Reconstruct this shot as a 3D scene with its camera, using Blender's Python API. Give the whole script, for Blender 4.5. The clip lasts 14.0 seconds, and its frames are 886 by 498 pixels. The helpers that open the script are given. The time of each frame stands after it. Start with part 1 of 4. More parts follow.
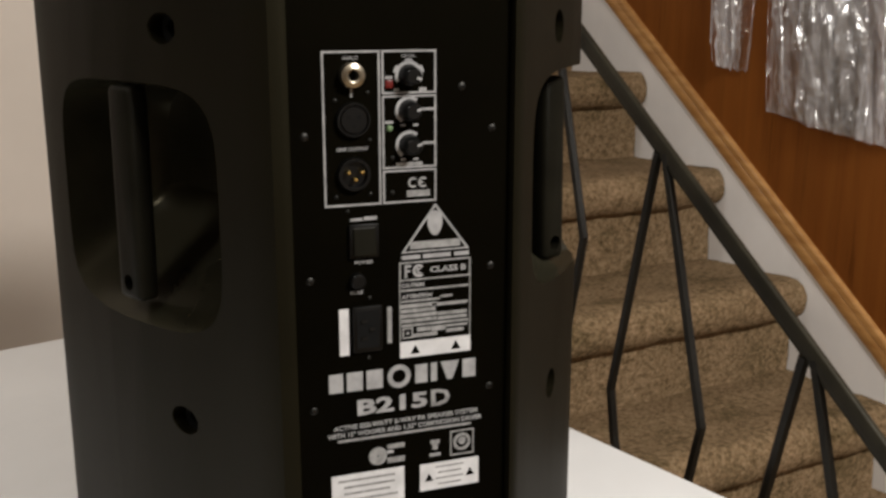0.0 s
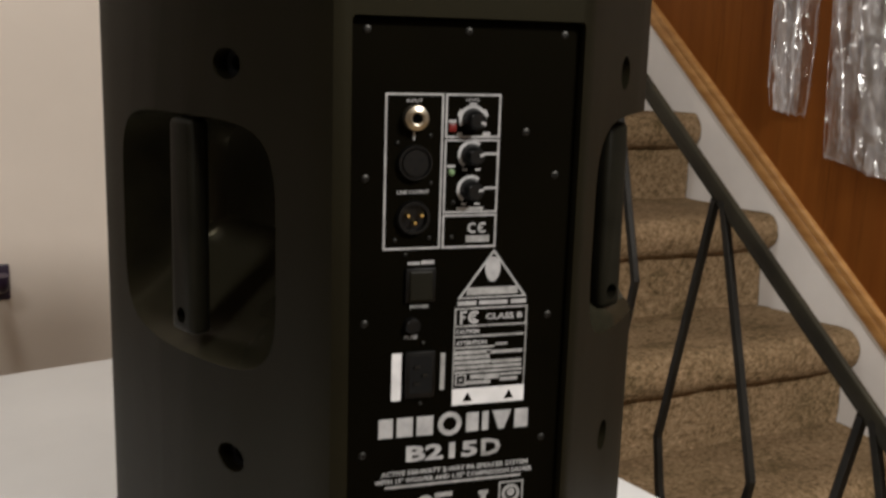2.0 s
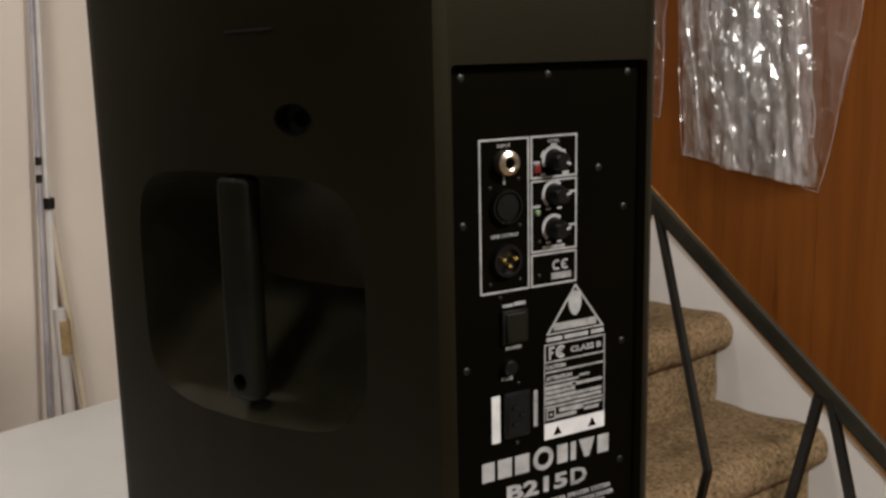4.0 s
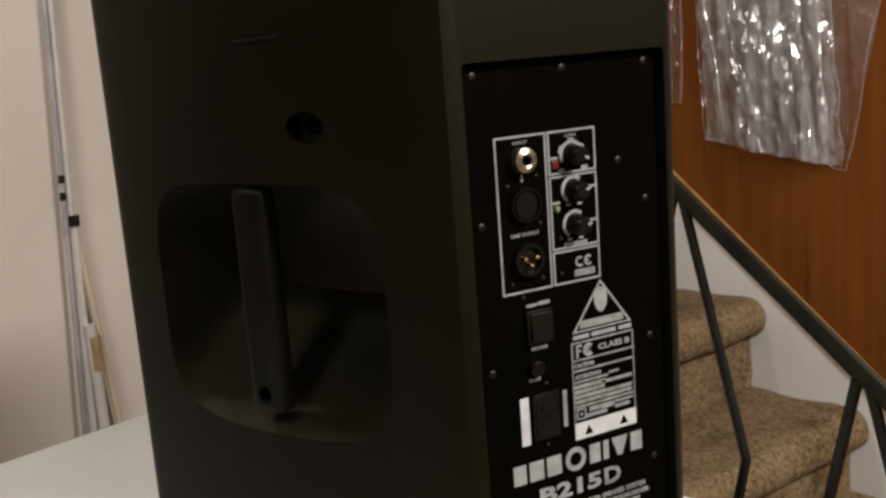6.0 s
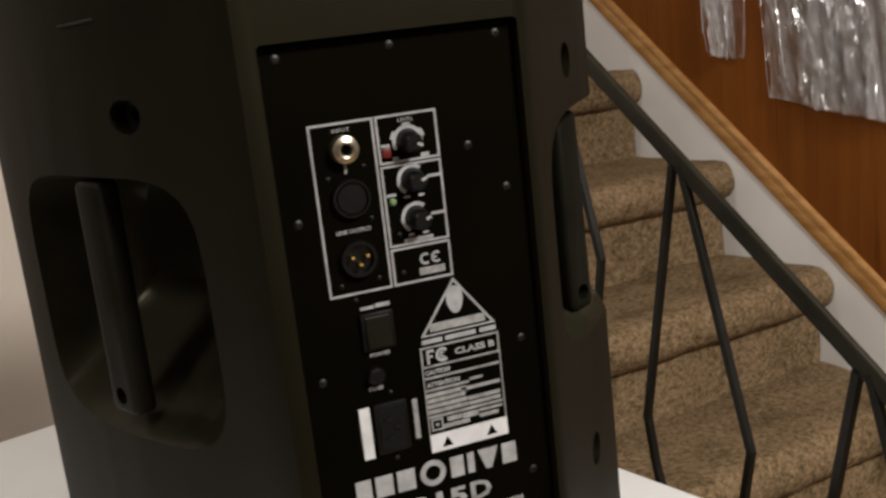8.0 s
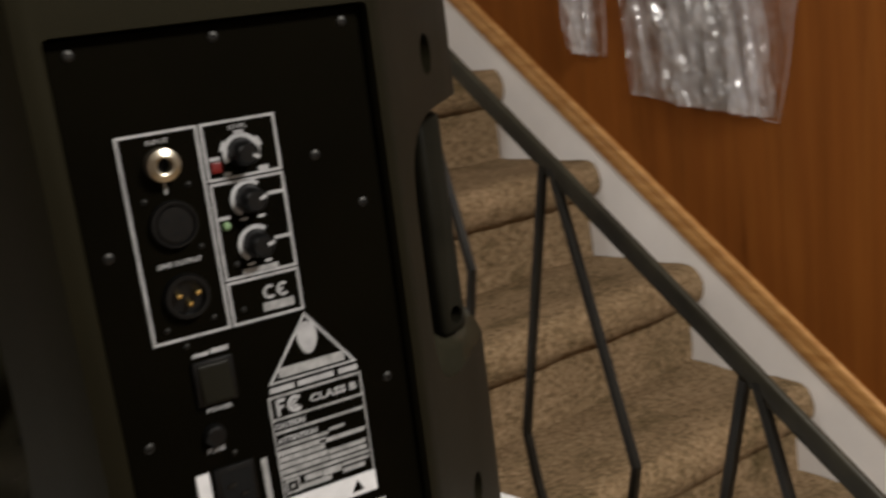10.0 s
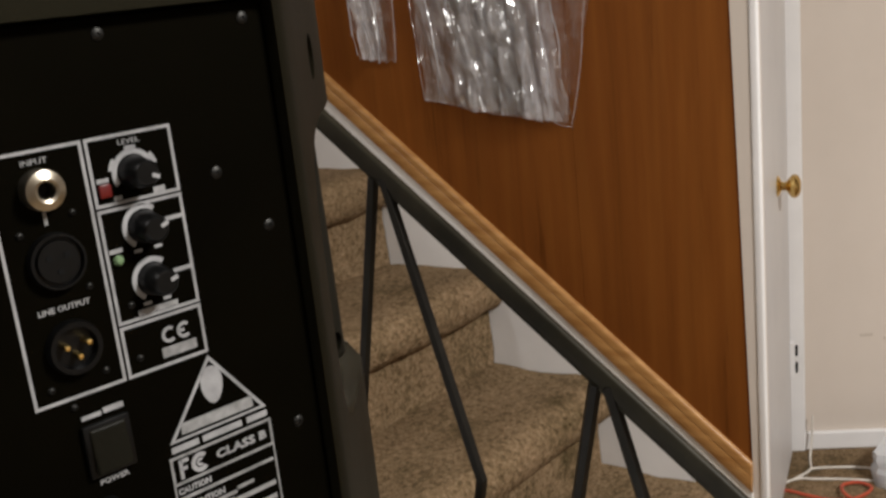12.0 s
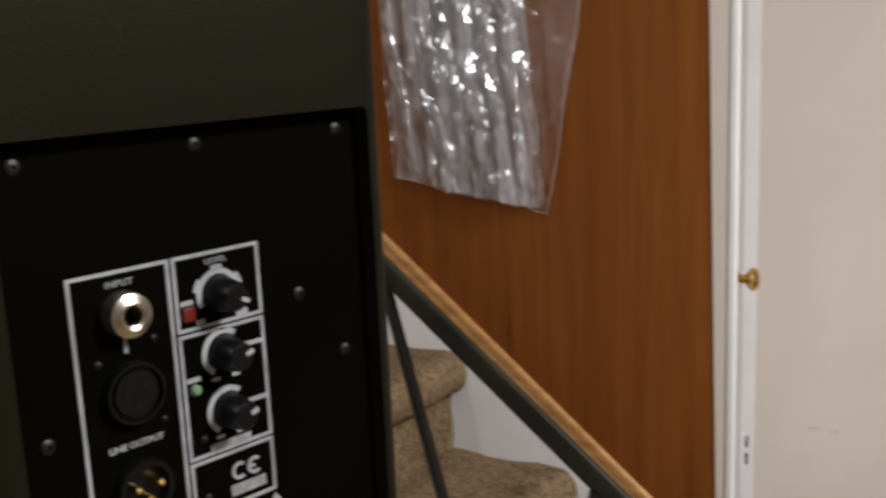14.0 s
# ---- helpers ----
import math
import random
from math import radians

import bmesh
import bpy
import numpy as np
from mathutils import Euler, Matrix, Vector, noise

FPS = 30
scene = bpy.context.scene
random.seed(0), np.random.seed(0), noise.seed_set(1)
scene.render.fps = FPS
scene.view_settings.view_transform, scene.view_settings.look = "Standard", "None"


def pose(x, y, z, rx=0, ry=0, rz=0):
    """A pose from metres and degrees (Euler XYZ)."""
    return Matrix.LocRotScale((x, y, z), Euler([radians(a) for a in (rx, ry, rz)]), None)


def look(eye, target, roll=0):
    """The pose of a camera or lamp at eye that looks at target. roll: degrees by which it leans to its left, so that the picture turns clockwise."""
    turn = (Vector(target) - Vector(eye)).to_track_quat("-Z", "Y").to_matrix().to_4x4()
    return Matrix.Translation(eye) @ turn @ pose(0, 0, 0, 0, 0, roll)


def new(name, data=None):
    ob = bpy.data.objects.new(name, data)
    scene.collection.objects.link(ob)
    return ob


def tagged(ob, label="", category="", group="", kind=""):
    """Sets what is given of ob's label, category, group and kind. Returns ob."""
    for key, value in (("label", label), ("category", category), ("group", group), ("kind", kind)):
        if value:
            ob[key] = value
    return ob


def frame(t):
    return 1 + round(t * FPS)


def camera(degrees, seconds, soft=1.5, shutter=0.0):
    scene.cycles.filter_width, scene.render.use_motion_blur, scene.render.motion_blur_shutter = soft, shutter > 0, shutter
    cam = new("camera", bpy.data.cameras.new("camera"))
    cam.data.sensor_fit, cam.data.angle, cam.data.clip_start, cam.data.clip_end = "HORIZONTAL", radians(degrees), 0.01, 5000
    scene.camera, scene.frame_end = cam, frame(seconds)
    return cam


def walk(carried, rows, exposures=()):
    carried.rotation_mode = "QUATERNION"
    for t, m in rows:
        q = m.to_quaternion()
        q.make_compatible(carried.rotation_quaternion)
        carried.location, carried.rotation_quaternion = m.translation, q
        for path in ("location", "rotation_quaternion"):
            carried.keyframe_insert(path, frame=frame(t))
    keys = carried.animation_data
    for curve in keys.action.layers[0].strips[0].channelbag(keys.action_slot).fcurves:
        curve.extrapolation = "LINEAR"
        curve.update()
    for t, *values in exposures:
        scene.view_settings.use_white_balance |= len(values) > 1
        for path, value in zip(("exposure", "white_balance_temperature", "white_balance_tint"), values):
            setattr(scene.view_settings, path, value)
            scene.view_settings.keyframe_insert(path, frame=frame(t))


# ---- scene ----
cam = camera(46.7, 14.0, soft=2.7, shutter=0.5)
PATH = [
    (0, (-0.156, -0.035, 1.279), (0.512, 1.792, 0.818), -0.0),
    (0.5, (-0.162, -0.024, 1.276), (0.48, 1.808, 0.795), -0.1),
    (1, (-0.175, -0.024, 1.279), (0.471, 1.811, 0.817), 0.1),
    (1.5, (-0.166, -0.028, 1.283), (0.44, 1.823, 0.829), 0.5),
    (2, (-0.162, -0.018, 1.288), (0.433, 1.847, 0.879), 1.8),
    (2.5, (-0.297, 0.052, 1.299), (0.591, 1.8, 0.901), 0.3),
    (3, (-0.352, 0.057, 1.306), (0.622, 1.76, 0.916), -0.2),
    (5.5, (-0.334, 0.075, 1.312), (0.607, 1.795, 0.914), -3.8),
    (6, (-0.335, 0.072, 1.312), (0.592, 1.8, 0.918), -4.3),
    (6.5, (-0.321, 0.063, 1.316), (0.608, 1.792, 0.93), -4.3),
    (7, (-0.249, 0.049, 1.311), (0.552, 1.833, 0.892), -5.2),
    (9.5, (-0.089, 0.05, 1.303), (0.542, 1.887, 0.829), -6.7),
    (10, (-0.092, 0.132, 1.296), (0.809, 1.854, 0.821), -7.0),
    (10.5, (-0.107, 0.201, 1.294), (1.011, 1.777, 0.78), -7.2),
    (11, (-0.105, 0.231, 1.292), (1.177, 1.664, 0.742), -5.3),
    (11.5, (-0.119, 0.24, 1.294), (1.165, 1.672, 0.745), -5.8),
    (12, (-0.128, 0.224, 1.299), (1.157, 1.668, 0.785), -6.1),
    (12.5, (-0.116, 0.186, 1.303), (0.897, 1.845, 0.829), -6.6),
    (13, (-0.108, 0.168, 1.305), (0.768, 1.896, 0.807), -3.5),
    (13.5, (-0.137, 0.266, 1.318), (1.051, 1.824, 0.914), -2.6),
    (14, (-0.152, 0.298, 1.324), (1.259, 1.658, 0.923), -2.5),
]
TINTS = [(0, 0, 6500, 10), (10.5, 0, 6500, 10), (11.5, 0, 6250, 10), (12.5, 0, 6400, 10), (13.0, 0, 6250, 10), (13.5, 0.03, 6250, 10), (14, 0.06, 5950, 10)]
walk(cam, [(t, look(eye, target, roll)) for t, eye, target, roll in PATH], TINTS)

# ---- light ----
world = bpy.data.worlds.new("world")
scene.world = world
world.use_nodes = True
world.node_tree.nodes["Background"].inputs[0].default_value = (1.0, 0.85, 0.7, 1)
world.node_tree.nodes["Background"].inputs[1].default_value = 0.02


def lamp(name, m, power, size, colour):
    data = bpy.data.lights.new(name, "AREA")
    data.shape, data.size, data.energy, data.color = "DISK", size, power, colour
    ob = new(name, data)
    ob.matrix_world = m
    return ob


lamp("ceiling_lamp", look((0.75, -0.80, 2.38), (0.75, -0.75, 0)), 98, 0.5, (1.0, 0.955, 0.89))
# Added fill without a fixture, lights the floor of the left grip.
lamp("grip_fill_light", look((-0.95, 0.30, 2.38), (-0.95, 0.35, 0)), 9, 0.3, (1.0, 0.955, 0.89))
# Added fill over the table, for tabletop and back wall; no fitting there.
lamp("table_fill_light", look((-0.52, 1.60, 2.38), (-0.52, 1.61, 0)), 9.0, 0.3, (1.0, 0.955, 0.89))


# ---- materials ----
def shader(name):
    m = bpy.data.materials.new(name)
    m.use_nodes = True
    n, l = m.node_tree.nodes, m.node_tree.links
    return m, n, l, n["Principled BSDF"]


def noise_node(n, l, scale, detail=4, stretch=(1, 1, 1), rough=0.6):
    co = n.new("ShaderNodeTexCoord")
    mp = n.new("ShaderNodeMapping")
    mp.inputs["Scale"].default_value = stretch
    t = n.new("ShaderNodeTexNoise")
    t.inputs["Scale"].default_value, t.inputs["Detail"].default_value, t.inputs["Roughness"].default_value = scale, detail, rough
    l.new(co.outputs["Object"], mp.inputs["Vector"])
    l.new(mp.outputs["Vector"], t.inputs["Vector"])
    return t.outputs["Fac"]


def ramp(n, l, fac, stops):
    r = n.new("ShaderNodeValToRGB")
    while len(r.color_ramp.elements) < len(stops):
        r.color_ramp.elements.new(0.5)
    for e, (p, c) in zip(r.color_ramp.elements, stops):
        e.position, e.color = p, (*c, 1)
    l.new(fac, r.inputs[0])
    return r.outputs["Color"]


def mix(n, l, fac, a, b, mode="MIX"):
    x = n.new("ShaderNodeMix")
    x.data_type, x.blend_type = "RGBA", mode
    for sock, v in ((x.inputs[0], fac), (x.inputs[6], a), (x.inputs[7], b)):
        if hasattr(v, "links"):
            l.new(v, sock)
        else:
            sock.default_value = v if isinstance(v, float) else (*v, 1)
    return x.outputs[2]


def bump(n, l, p, height, strength, distance=0.002):
    b = n.new("ShaderNodeBump")
    b.inputs["Strength"].default_value, b.inputs["Distance"].default_value = strength, distance
    l.new(height, b.inputs["Height"])
    l.new(b.outputs["Normal"], p.inputs["Normal"])


def surface(name, a, b, scale, rough, metal=0.0, stretch=(1, 1, 1), grain=0.0, grain_scale=400, spec=0.5, lo=0.35, hi=0.65):
    """Two tones mixed by a broad noise, with a fine relief."""
    m, n, l, p = shader(name)
    broad = noise_node(n, l, scale, 5, stretch)
    l.new(ramp(n, l, broad, [(lo, a), (hi, b)]), p.inputs["Base Color"])
    p.inputs["Roughness"].default_value, p.inputs["Metallic"].default_value = rough, metal
    p.inputs["Specular IOR Level"].default_value = spec
    if grain:
        bump(n, l, p, noise_node(n, l, grain_scale, 3, stretch), grain)
    return m


BLACK = surface("black_moulded_plastic", (0.0032, 0.0027, 0.0013), (0.0050, 0.0043, 0.0021), 6, 0.54, grain=0.10, grain_scale=900, spec=0.11)
RECESS = surface("smooth_black_plastic", (0.012, 0.011, 0.007), (0.024, 0.022, 0.014), 9, 0.24, spec=0.12)
PANEL = surface("black_painted_metal", (0.0011, 0.0009, 0.0005), (0.0017, 0.0014, 0.0007), 8, 0.5, grain=0.12, grain_scale=1200, spec=0.018)
HANDLE = surface("black_glossy_plastic", (0.005, 0.0046, 0.0030), (0.008, 0.0074, 0.005), 20, 0.42, spec=0.06, grain=0.1, grain_scale=600)
SOCKET = surface("black_socket_plastic", (0.0015, 0.0015, 0.0015), (0.003, 0.003, 0.003), 60, 0.35, spec=0.2)
HOLE = surface("dark_cavity", (0.003, 0.003, 0.003), (0.005, 0.005, 0.005), 30, 0.8, spec=0.1)
PRINT = surface("white_screen_print", (0.19, 0.19, 0.195), (0.29, 0.29, 0.295), 90, 0.6)
PRINT_GREY = surface("grey_screen_print", (0.13, 0.13, 0.13), (0.24, 0.24, 0.24), 160, 0.6)
PAPER = surface("white_label_paper", (0.40, 0.40, 0.41), (0.50, 0.50, 0.51), 60, 0.55)
NICKEL = surface("nickel", (0.44, 0.40, 0.32), (0.55, 0.51, 0.42), 80, 0.3, 1.0)
GOLD = surface("gold_plating", (0.85, 0.60, 0.20), (0.95, 0.72, 0.30), 200, 0.25, 1.0)
STEEL = surface("blackened_screw", (0.022, 0.022, 0.021), (0.040, 0.039, 0.037), 200, 0.5, 1.0)
BRASS = surface("brass", (0.62, 0.42, 0.14), (0.75, 0.54, 0.22), 40, 0.22, 1.0)
RED = surface("red_lens", (0.075, 0.004, 0.004), (0.11, 0.006, 0.005), 200, 0.3)
GREEN = surface("green_lens", (0.10, 0.17, 0.08), (0.15, 0.22, 0.12), 200, 0.3)
CREAM = surface("cream_wall_paint", (0.625, 0.555, 0.490), (0.685, 0.612, 0.545), 1.6, 0.75, grain=0.12, grain_scale=160)
CEIL = surface("ceiling_paint", (0.76, 0.73, 0.68), (0.82, 0.79, 0.74), 2.0, 0.85, grain=0.2, grain_scale=200)
WHITE = surface("white_trim_paint", (0.78, 0.77, 0.77), (0.86, 0.85, 0.85), 5, 0.45, grain=0.06, grain_scale=120)
DOORP = surface("white_door_paint", (0.60, 0.59, 0.60), (0.68, 0.67, 0.67), 3, 0.4, grain=0.05, grain_scale=90)
LAMINATE = surface("white_laminate", (0.665, 0.67, 0.675), (0.725, 0.73, 0.735), 4, 0.35, grain=0.03, grain_scale=300)
OAK = surface("oak_trim_varnish", (0.31, 0.145, 0.042), (0.46, 0.245, 0.085), 10, 0.35, stretch=(6, 1, 6), grain=0.1, grain_scale=60)
IRON = surface("dark_painted_iron", (0.006, 0.005, 0.0035), (0.011, 0.0095, 0.007), 20, 0.5, grain=0.2, grain_scale=300, spec=0.25)
RAILM = surface("grey_painted_steel", (0.014, 0.012, 0.0075), (0.026, 0.0225, 0.014), 14, 0.5, grain=0.15, grain_scale=200, spec=0.16)
POLE = surface("painted_aluminium", (0.54, 0.51, 0.49), (0.64, 0.60, 0.57), 12, 0.45, 0.0)
POLE_BLUE = surface("blue_grey_aluminium", (0.30, 0.29, 0.34), (0.46, 0.44, 0.47), 12, 0.4, 0.1)
POLE_CREAM = surface("cream_painted_wood", (0.50, 0.42, 0.31), (0.60, 0.52, 0.40), 12, 0.6)
STAIN = surface("dried_tan_paint", (0.28, 0.18, 0.08), (0.42, 0.30, 0.16), 40, 0.7)
REDCORD = surface("orange_red_cord", (0.40, 0.06, 0.03), (0.50, 0.09, 0.04), 30, 0.45)
WHITECORD = surface("white_cord", (0.62, 0.58, 0.52), (0.74, 0.70, 0.64), 30, 0.45)
PACK = surface("pale_blue_wrap", (0.52, 0.55, 0.60), (0.70, 0.72, 0.74), 14, 0.3, grain=0.3, grain_scale=50)
PURPLE = surface("dark_purple_plastic", (0.016, 0.010, 0.022), (0.03, 0.016, 0.045), 20, 0.35)


def veneer():
    m, n, l, p = shader("red_brown_wood_veneer")
    grain = noise_node(n, l, 5, 6, (7, 7, 0.30), 0.6)
    broad = noise_node(n, l, 2.2, 3, (2.2, 2.2, 0.5))
    fine = noise_node(n, l, 60, 4, (8, 8, 0.25))
    c = ramp(n, l, grain, [(0.28, (0.150, 0.050, 0.0080)), (0.42, (0.214, 0.070, 0.0125)), (0.55, (0.238, 0.081, 0.0150)), (0.74, (0.285, 0.106, 0.020))])
    c = mix(n, l, broad, c, (0.15, 0.048, 0.010), "MIX")
    info = n.new("ShaderNodeObjectInfo")
    tone = ramp(n, l, info.outputs["Random"], [(0.0, (0.86, 0.86, 0.86)), (1.0, (1.1, 1.08, 1.05))])
    c = mix(n, l, 1.0, c, tone, "MULTIPLY")
    p.inputs["Roughness"].default_value = 0.45
    streak = noise_node(n, l, 3.2, 5, (9, 9, 0.55), 0.7)
    c = mix(n, l, 1.0, c, ramp(n, l, streak, [(0.30, (0.62, 0.58, 0.52)), (0.40, (0.95, 0.95, 0.95)), (0.60, (1.06, 1.06, 1.04))]), "MULTIPLY")
    l.new(c, p.inputs["Base Color"])
    p.inputs["Specular IOR Level"].default_value = 0.09
    bump(n, l, p, fine, 0.05, 0.001)
    return m


def carpet():
    m, n, l, p = shader("mottled_brown_carpet")
    tuft = noise_node(n, l, 150, 3, rough=0.6)
    blotch = noise_node(n, l, 5.5, 5, rough=0.65)
    speck = noise_node(n, l, 88, 3, rough=0.7)
    c = ramp(n, l, tuft, [(0.3, (0.140, 0.096, 0.054)), (0.5, (0.205, 0.143, 0.085)), (0.7, (0.285, 0.206, 0.130))])
    d = ramp(n, l, speck, [(0.34, (0.56, 0.54, 0.47)), (0.46, (0.93, 0.93, 0.91)), (0.66, (1.17, 1.15, 1.14))])
    c = mix(n, l, 1.0, c, d, "MULTIPLY")
    e = ramp(n, l, blotch, [(0.33, (0.46, 0.47, 0.38)), (0.45, (0.93, 0.92, 0.88)), (0.66, (1.12, 1.10, 1.09))])
    c = mix(n, l, 1.0, c, e, "MULTIPLY")
    l.new(c, p.inputs["Base Color"])
    p.inputs["Roughness"].default_value = 0.95
    p.inputs["Specular IOR Level"].default_value = 0.1
    bump(n, l, p, tuft, 0.9, 0.006)
    return m


def film_plastic(name, thin, thick, shine, polish=0.2, crinkle=1.0):
    m, n, l, p = shader(name)
    streak = noise_node(n, l, 16, 5, (1, 1.8, 0.22), 0.7)
    a = ramp(n, l, streak, [(0.40, (thin, thin, thin)), (0.70, (thick, thick, thick))])
    co = n.new("ShaderNodeTexCoord")
    warp = n.new("ShaderNodeVectorMath")
    warp.operation = "MULTIPLY_ADD"
    wn = n.new("ShaderNodeTexNoise")
    wn.inputs["Scale"].default_value = 14
    l.new(co.outputs["Object"], wn.inputs["Vector"])
    l.new(wn.outputs["Color"], warp.inputs[0])
    warp.inputs[1].default_value = (0.05, 0.05, 0.05)
    l.new(co.outputs["Object"], warp.inputs[2])
    cells = n.new("ShaderNodeTexVoronoi")
    cells.inputs["Scale"].default_value = 24
    tall = n.new("ShaderNodeMapping")
    tall.inputs["Scale"].default_value = (1, 1.2, 0.42)
    l.new(warp.outputs[0], tall.inputs["Vector"])
    l.new(tall.outputs[0], cells.inputs["Vector"])
    b = n.new("ShaderNodeBump")
    b.inputs["Strength"].default_value, b.inputs["Distance"].default_value = crinkle, 0.018
    l.new(cells.outputs["Distance"], b.inputs["Height"])
    milk = n.new("ShaderNodeBsdfDiffuse")
    milk.inputs["Color"].default_value = (0.84, 0.82, 0.86, 1)
    clear = n.new("ShaderNodeBsdfTransparent")
    blend = n.new("ShaderNodeMixShader")
    l.new(a, blend.inputs[0])
    l.new(clear.outputs[0], blend.inputs[1])
    l.new(milk.outputs[0], blend.inputs[2])
    gloss = n.new("ShaderNodeBsdfGlossy")
    gloss.inputs["Roughness"].default_value = polish
    l.new(b.outputs["Normal"], gloss.inputs["Normal"])
    top = n.new("ShaderNodeMixShader")
    top.inputs[0].default_value = shine
    l.new(blend.outputs[0], top.inputs[1])
    l.new(gloss.outputs[0], top.inputs[2])
    l.new(top.outputs[0], n["Material Output"].inputs["Surface"])
    return m


for plastic in (BLACK, RECESS, PANEL):
    plastic.node_tree.nodes["Principled BSDF"].inputs["Specular Tint"].default_value = (1.0, 0.91, 0.62, 1)
VENEER, CARPET = veneer(), carpet()
FILM = film_plastic("clear_polythene", 0.0, 0.06, 0.05, 0.12)
FILM_THICK = film_plastic("folded_polythene", 0.0, 0.42, 0.19, 0.20, 0.3)
WELD = film_plastic("welded_polythene", 0.35, 0.7, 0.35, 0.25)


# ---- building helpers ----
def mesh_from(name, bm, material, smooth=False):
    me = bpy.data.meshes.new(name)
    bm.normal_update()
    bm.to_mesh(me)
    bm.free()
    me.materials.append(material)
    if smooth:
        for f in me.polygons:
            f.use_smooth = True
        me.set_sharp_from_angle(angle=radians(40))
    return me


def part(name, bm, material, parent=None, label="", smooth=False):
    ob = new(name, mesh_from(name, bm, material, smooth))
    if parent:
        ob.parent = parent
    if label:
        tagged(ob, label)
    return ob


def box(x0, y0, z0, x1, y1, z1, bevel=0.0, seg=2, bm=None):
    b = bmesh.new()
    bmesh.ops.create_cube(b, size=1)
    for v in b.verts:
        v.co = Vector((x0 + (v.co.x + 0.5) * (x1 - x0), y0 + (v.co.y + 0.5) * (y1 - y0), z0 + (v.co.z + 0.5) * (z1 - z0)))
    if bevel:
        bmesh.ops.bevel(b, geom=list(b.edges), offset=bevel, segments=seg, affect="EDGES", profile=0.5)
    return join(bm, b)


def join(bm, b):
    if bm is None:
        return b
    me = bpy.data.meshes.new("tmp")
    b.to_mesh(me)
    b.free()
    bm.from_mesh(me)
    bpy.data.meshes.remove(me)
    return bm


def prism(points, axis, a, b_, bevel=0.0, seg=2):
    """A closed outline of two coordinates drawn out along an axis from a to b_."""
    b = bmesh.new()
    def at(p, h):
        return {"x": (h, p[0], p[1]), "y": (p[0], h, p[1]), "z": (p[0], p[1], h)}[axis]
    lo = [b.verts.new(at(p, a)) for p in points]
    hi = [b.verts.new(at(p, b_)) for p in points]
    k = len(points)
    b.faces.new(lo)
    b.faces.new(list(reversed(hi)))
    for i in range(k):
        b.faces.new((lo[i], hi[i], hi[(i + 1) % k], lo[(i + 1) % k]))
    bmesh.ops.recalc_face_normals(b, faces=list(b.faces))
    if bevel:
        bmesh.ops.bevel(b, geom=list(b.edges), offset=bevel, segments=seg, affect="EDGES", profile=0.5)
    return b


def lathe(profile, m=None, seg=24):
    """Rings of (radius, height) round z, closed at the ends where the radius is zero."""
    b = bmesh.new()
    rings = []
    for r, h in profile:
        if r < 1e-6:
            rings.append([b.verts.new((0, 0, h))])
        else:
            rings.append([b.verts.new((r * math.cos(2 * math.pi * i / seg), r * math.sin(2 * math.pi * i / seg), h)) for i in range(seg)])
    for p, q in zip(rings, rings[1:]):
        for i in range(seg):
            j = (i + 1) % seg
            if len(p) == 1 and len(q) > 1:
                b.faces.new((p[0], q[i], q[j]))
            elif len(q) == 1 and len(p) > 1:
                b.faces.new((p[i], q[0], p[j]))
            elif len(p) > 1:
                b.faces.new((p[i], q[i], q[j], p[j]))
    bmesh.ops.recalc_face_normals(b, faces=list(b.faces))
    if m:
        b.transform(m)
    return b


def tube(path, r, seg=8):
    """A round bar along a list of points."""
    b = bmesh.new()
    pts = [Vector(p) for p in path]
    rings = []
    for i, p in enumerate(pts):
        d = (pts[min(i + 1, len(pts) - 1)] - pts[max(i - 1, 0)]).normalized()
        u = d.orthogonal().normalized() if not rings else (last - d * last.dot(d)).normalized()
        last = u
        w = d.cross(u)
        rings.append([b.verts.new(p + r * (math.cos(2 * math.pi * k / seg) * u + math.sin(2 * math.pi * k / seg) * w)) for k in range(seg)])
    for p, q in zip(rings, rings[1:]):
        for k in range(seg):
            b.faces.new((p[k], p[(k + 1) % seg], q[(k + 1) % seg], q[k]))
    b.faces.new(list(reversed(rings[0])))
    b.faces.new(rings[-1])
    bmesh.ops.recalc_face_normals(b, faces=list(b.faces))
    return b


def spline(pts, n=8):
    out = []
    P = [Vector(p) for p in pts]
    for i in range(len(P) - 1):
        a, b_, c, d = P[max(i - 1, 0)], P[i], P[i + 1], P[min(i + 2, len(P) - 1)]
        for k in range(n):
            t = k / n
            out.append(0.5 * ((2 * b_) + (c - a) * t + (2 * a - 5 * b_ + 4 * c - d) * t * t + (3 * b_ - a - 3 * c + d) * t ** 3))
    return out + [P[-1]]


def carve(ob, cutters):
    """Cuts the cutters out of ob and drops them."""
    for c in cutters:
        mod = ob.modifiers.new("cut", "BOOLEAN")
        mod.operation, mod.solver, mod.object = "DIFFERENCE", "EXACT", c
    me = bpy.data.meshes.new_from_object(ob.evaluated_get(bpy.context.evaluated_depsgraph_get()))
    ob.modifiers.clear()
    old, ob.data = ob.data, me
    bpy.data.meshes.remove(old)
    for c in cutters:
        data = c.data
        bpy.data.objects.remove(c)
        bpy.data.meshes.remove(data)
    for f in me.polygons:
        f.use_smooth = True
    me.set_sharp_from_angle(angle=radians(32))


def empty(name, m, label, category, group="", kind=""):
    ob = new(name)
    ob.matrix_world = m
    return tagged(ob, label, category, group, kind)


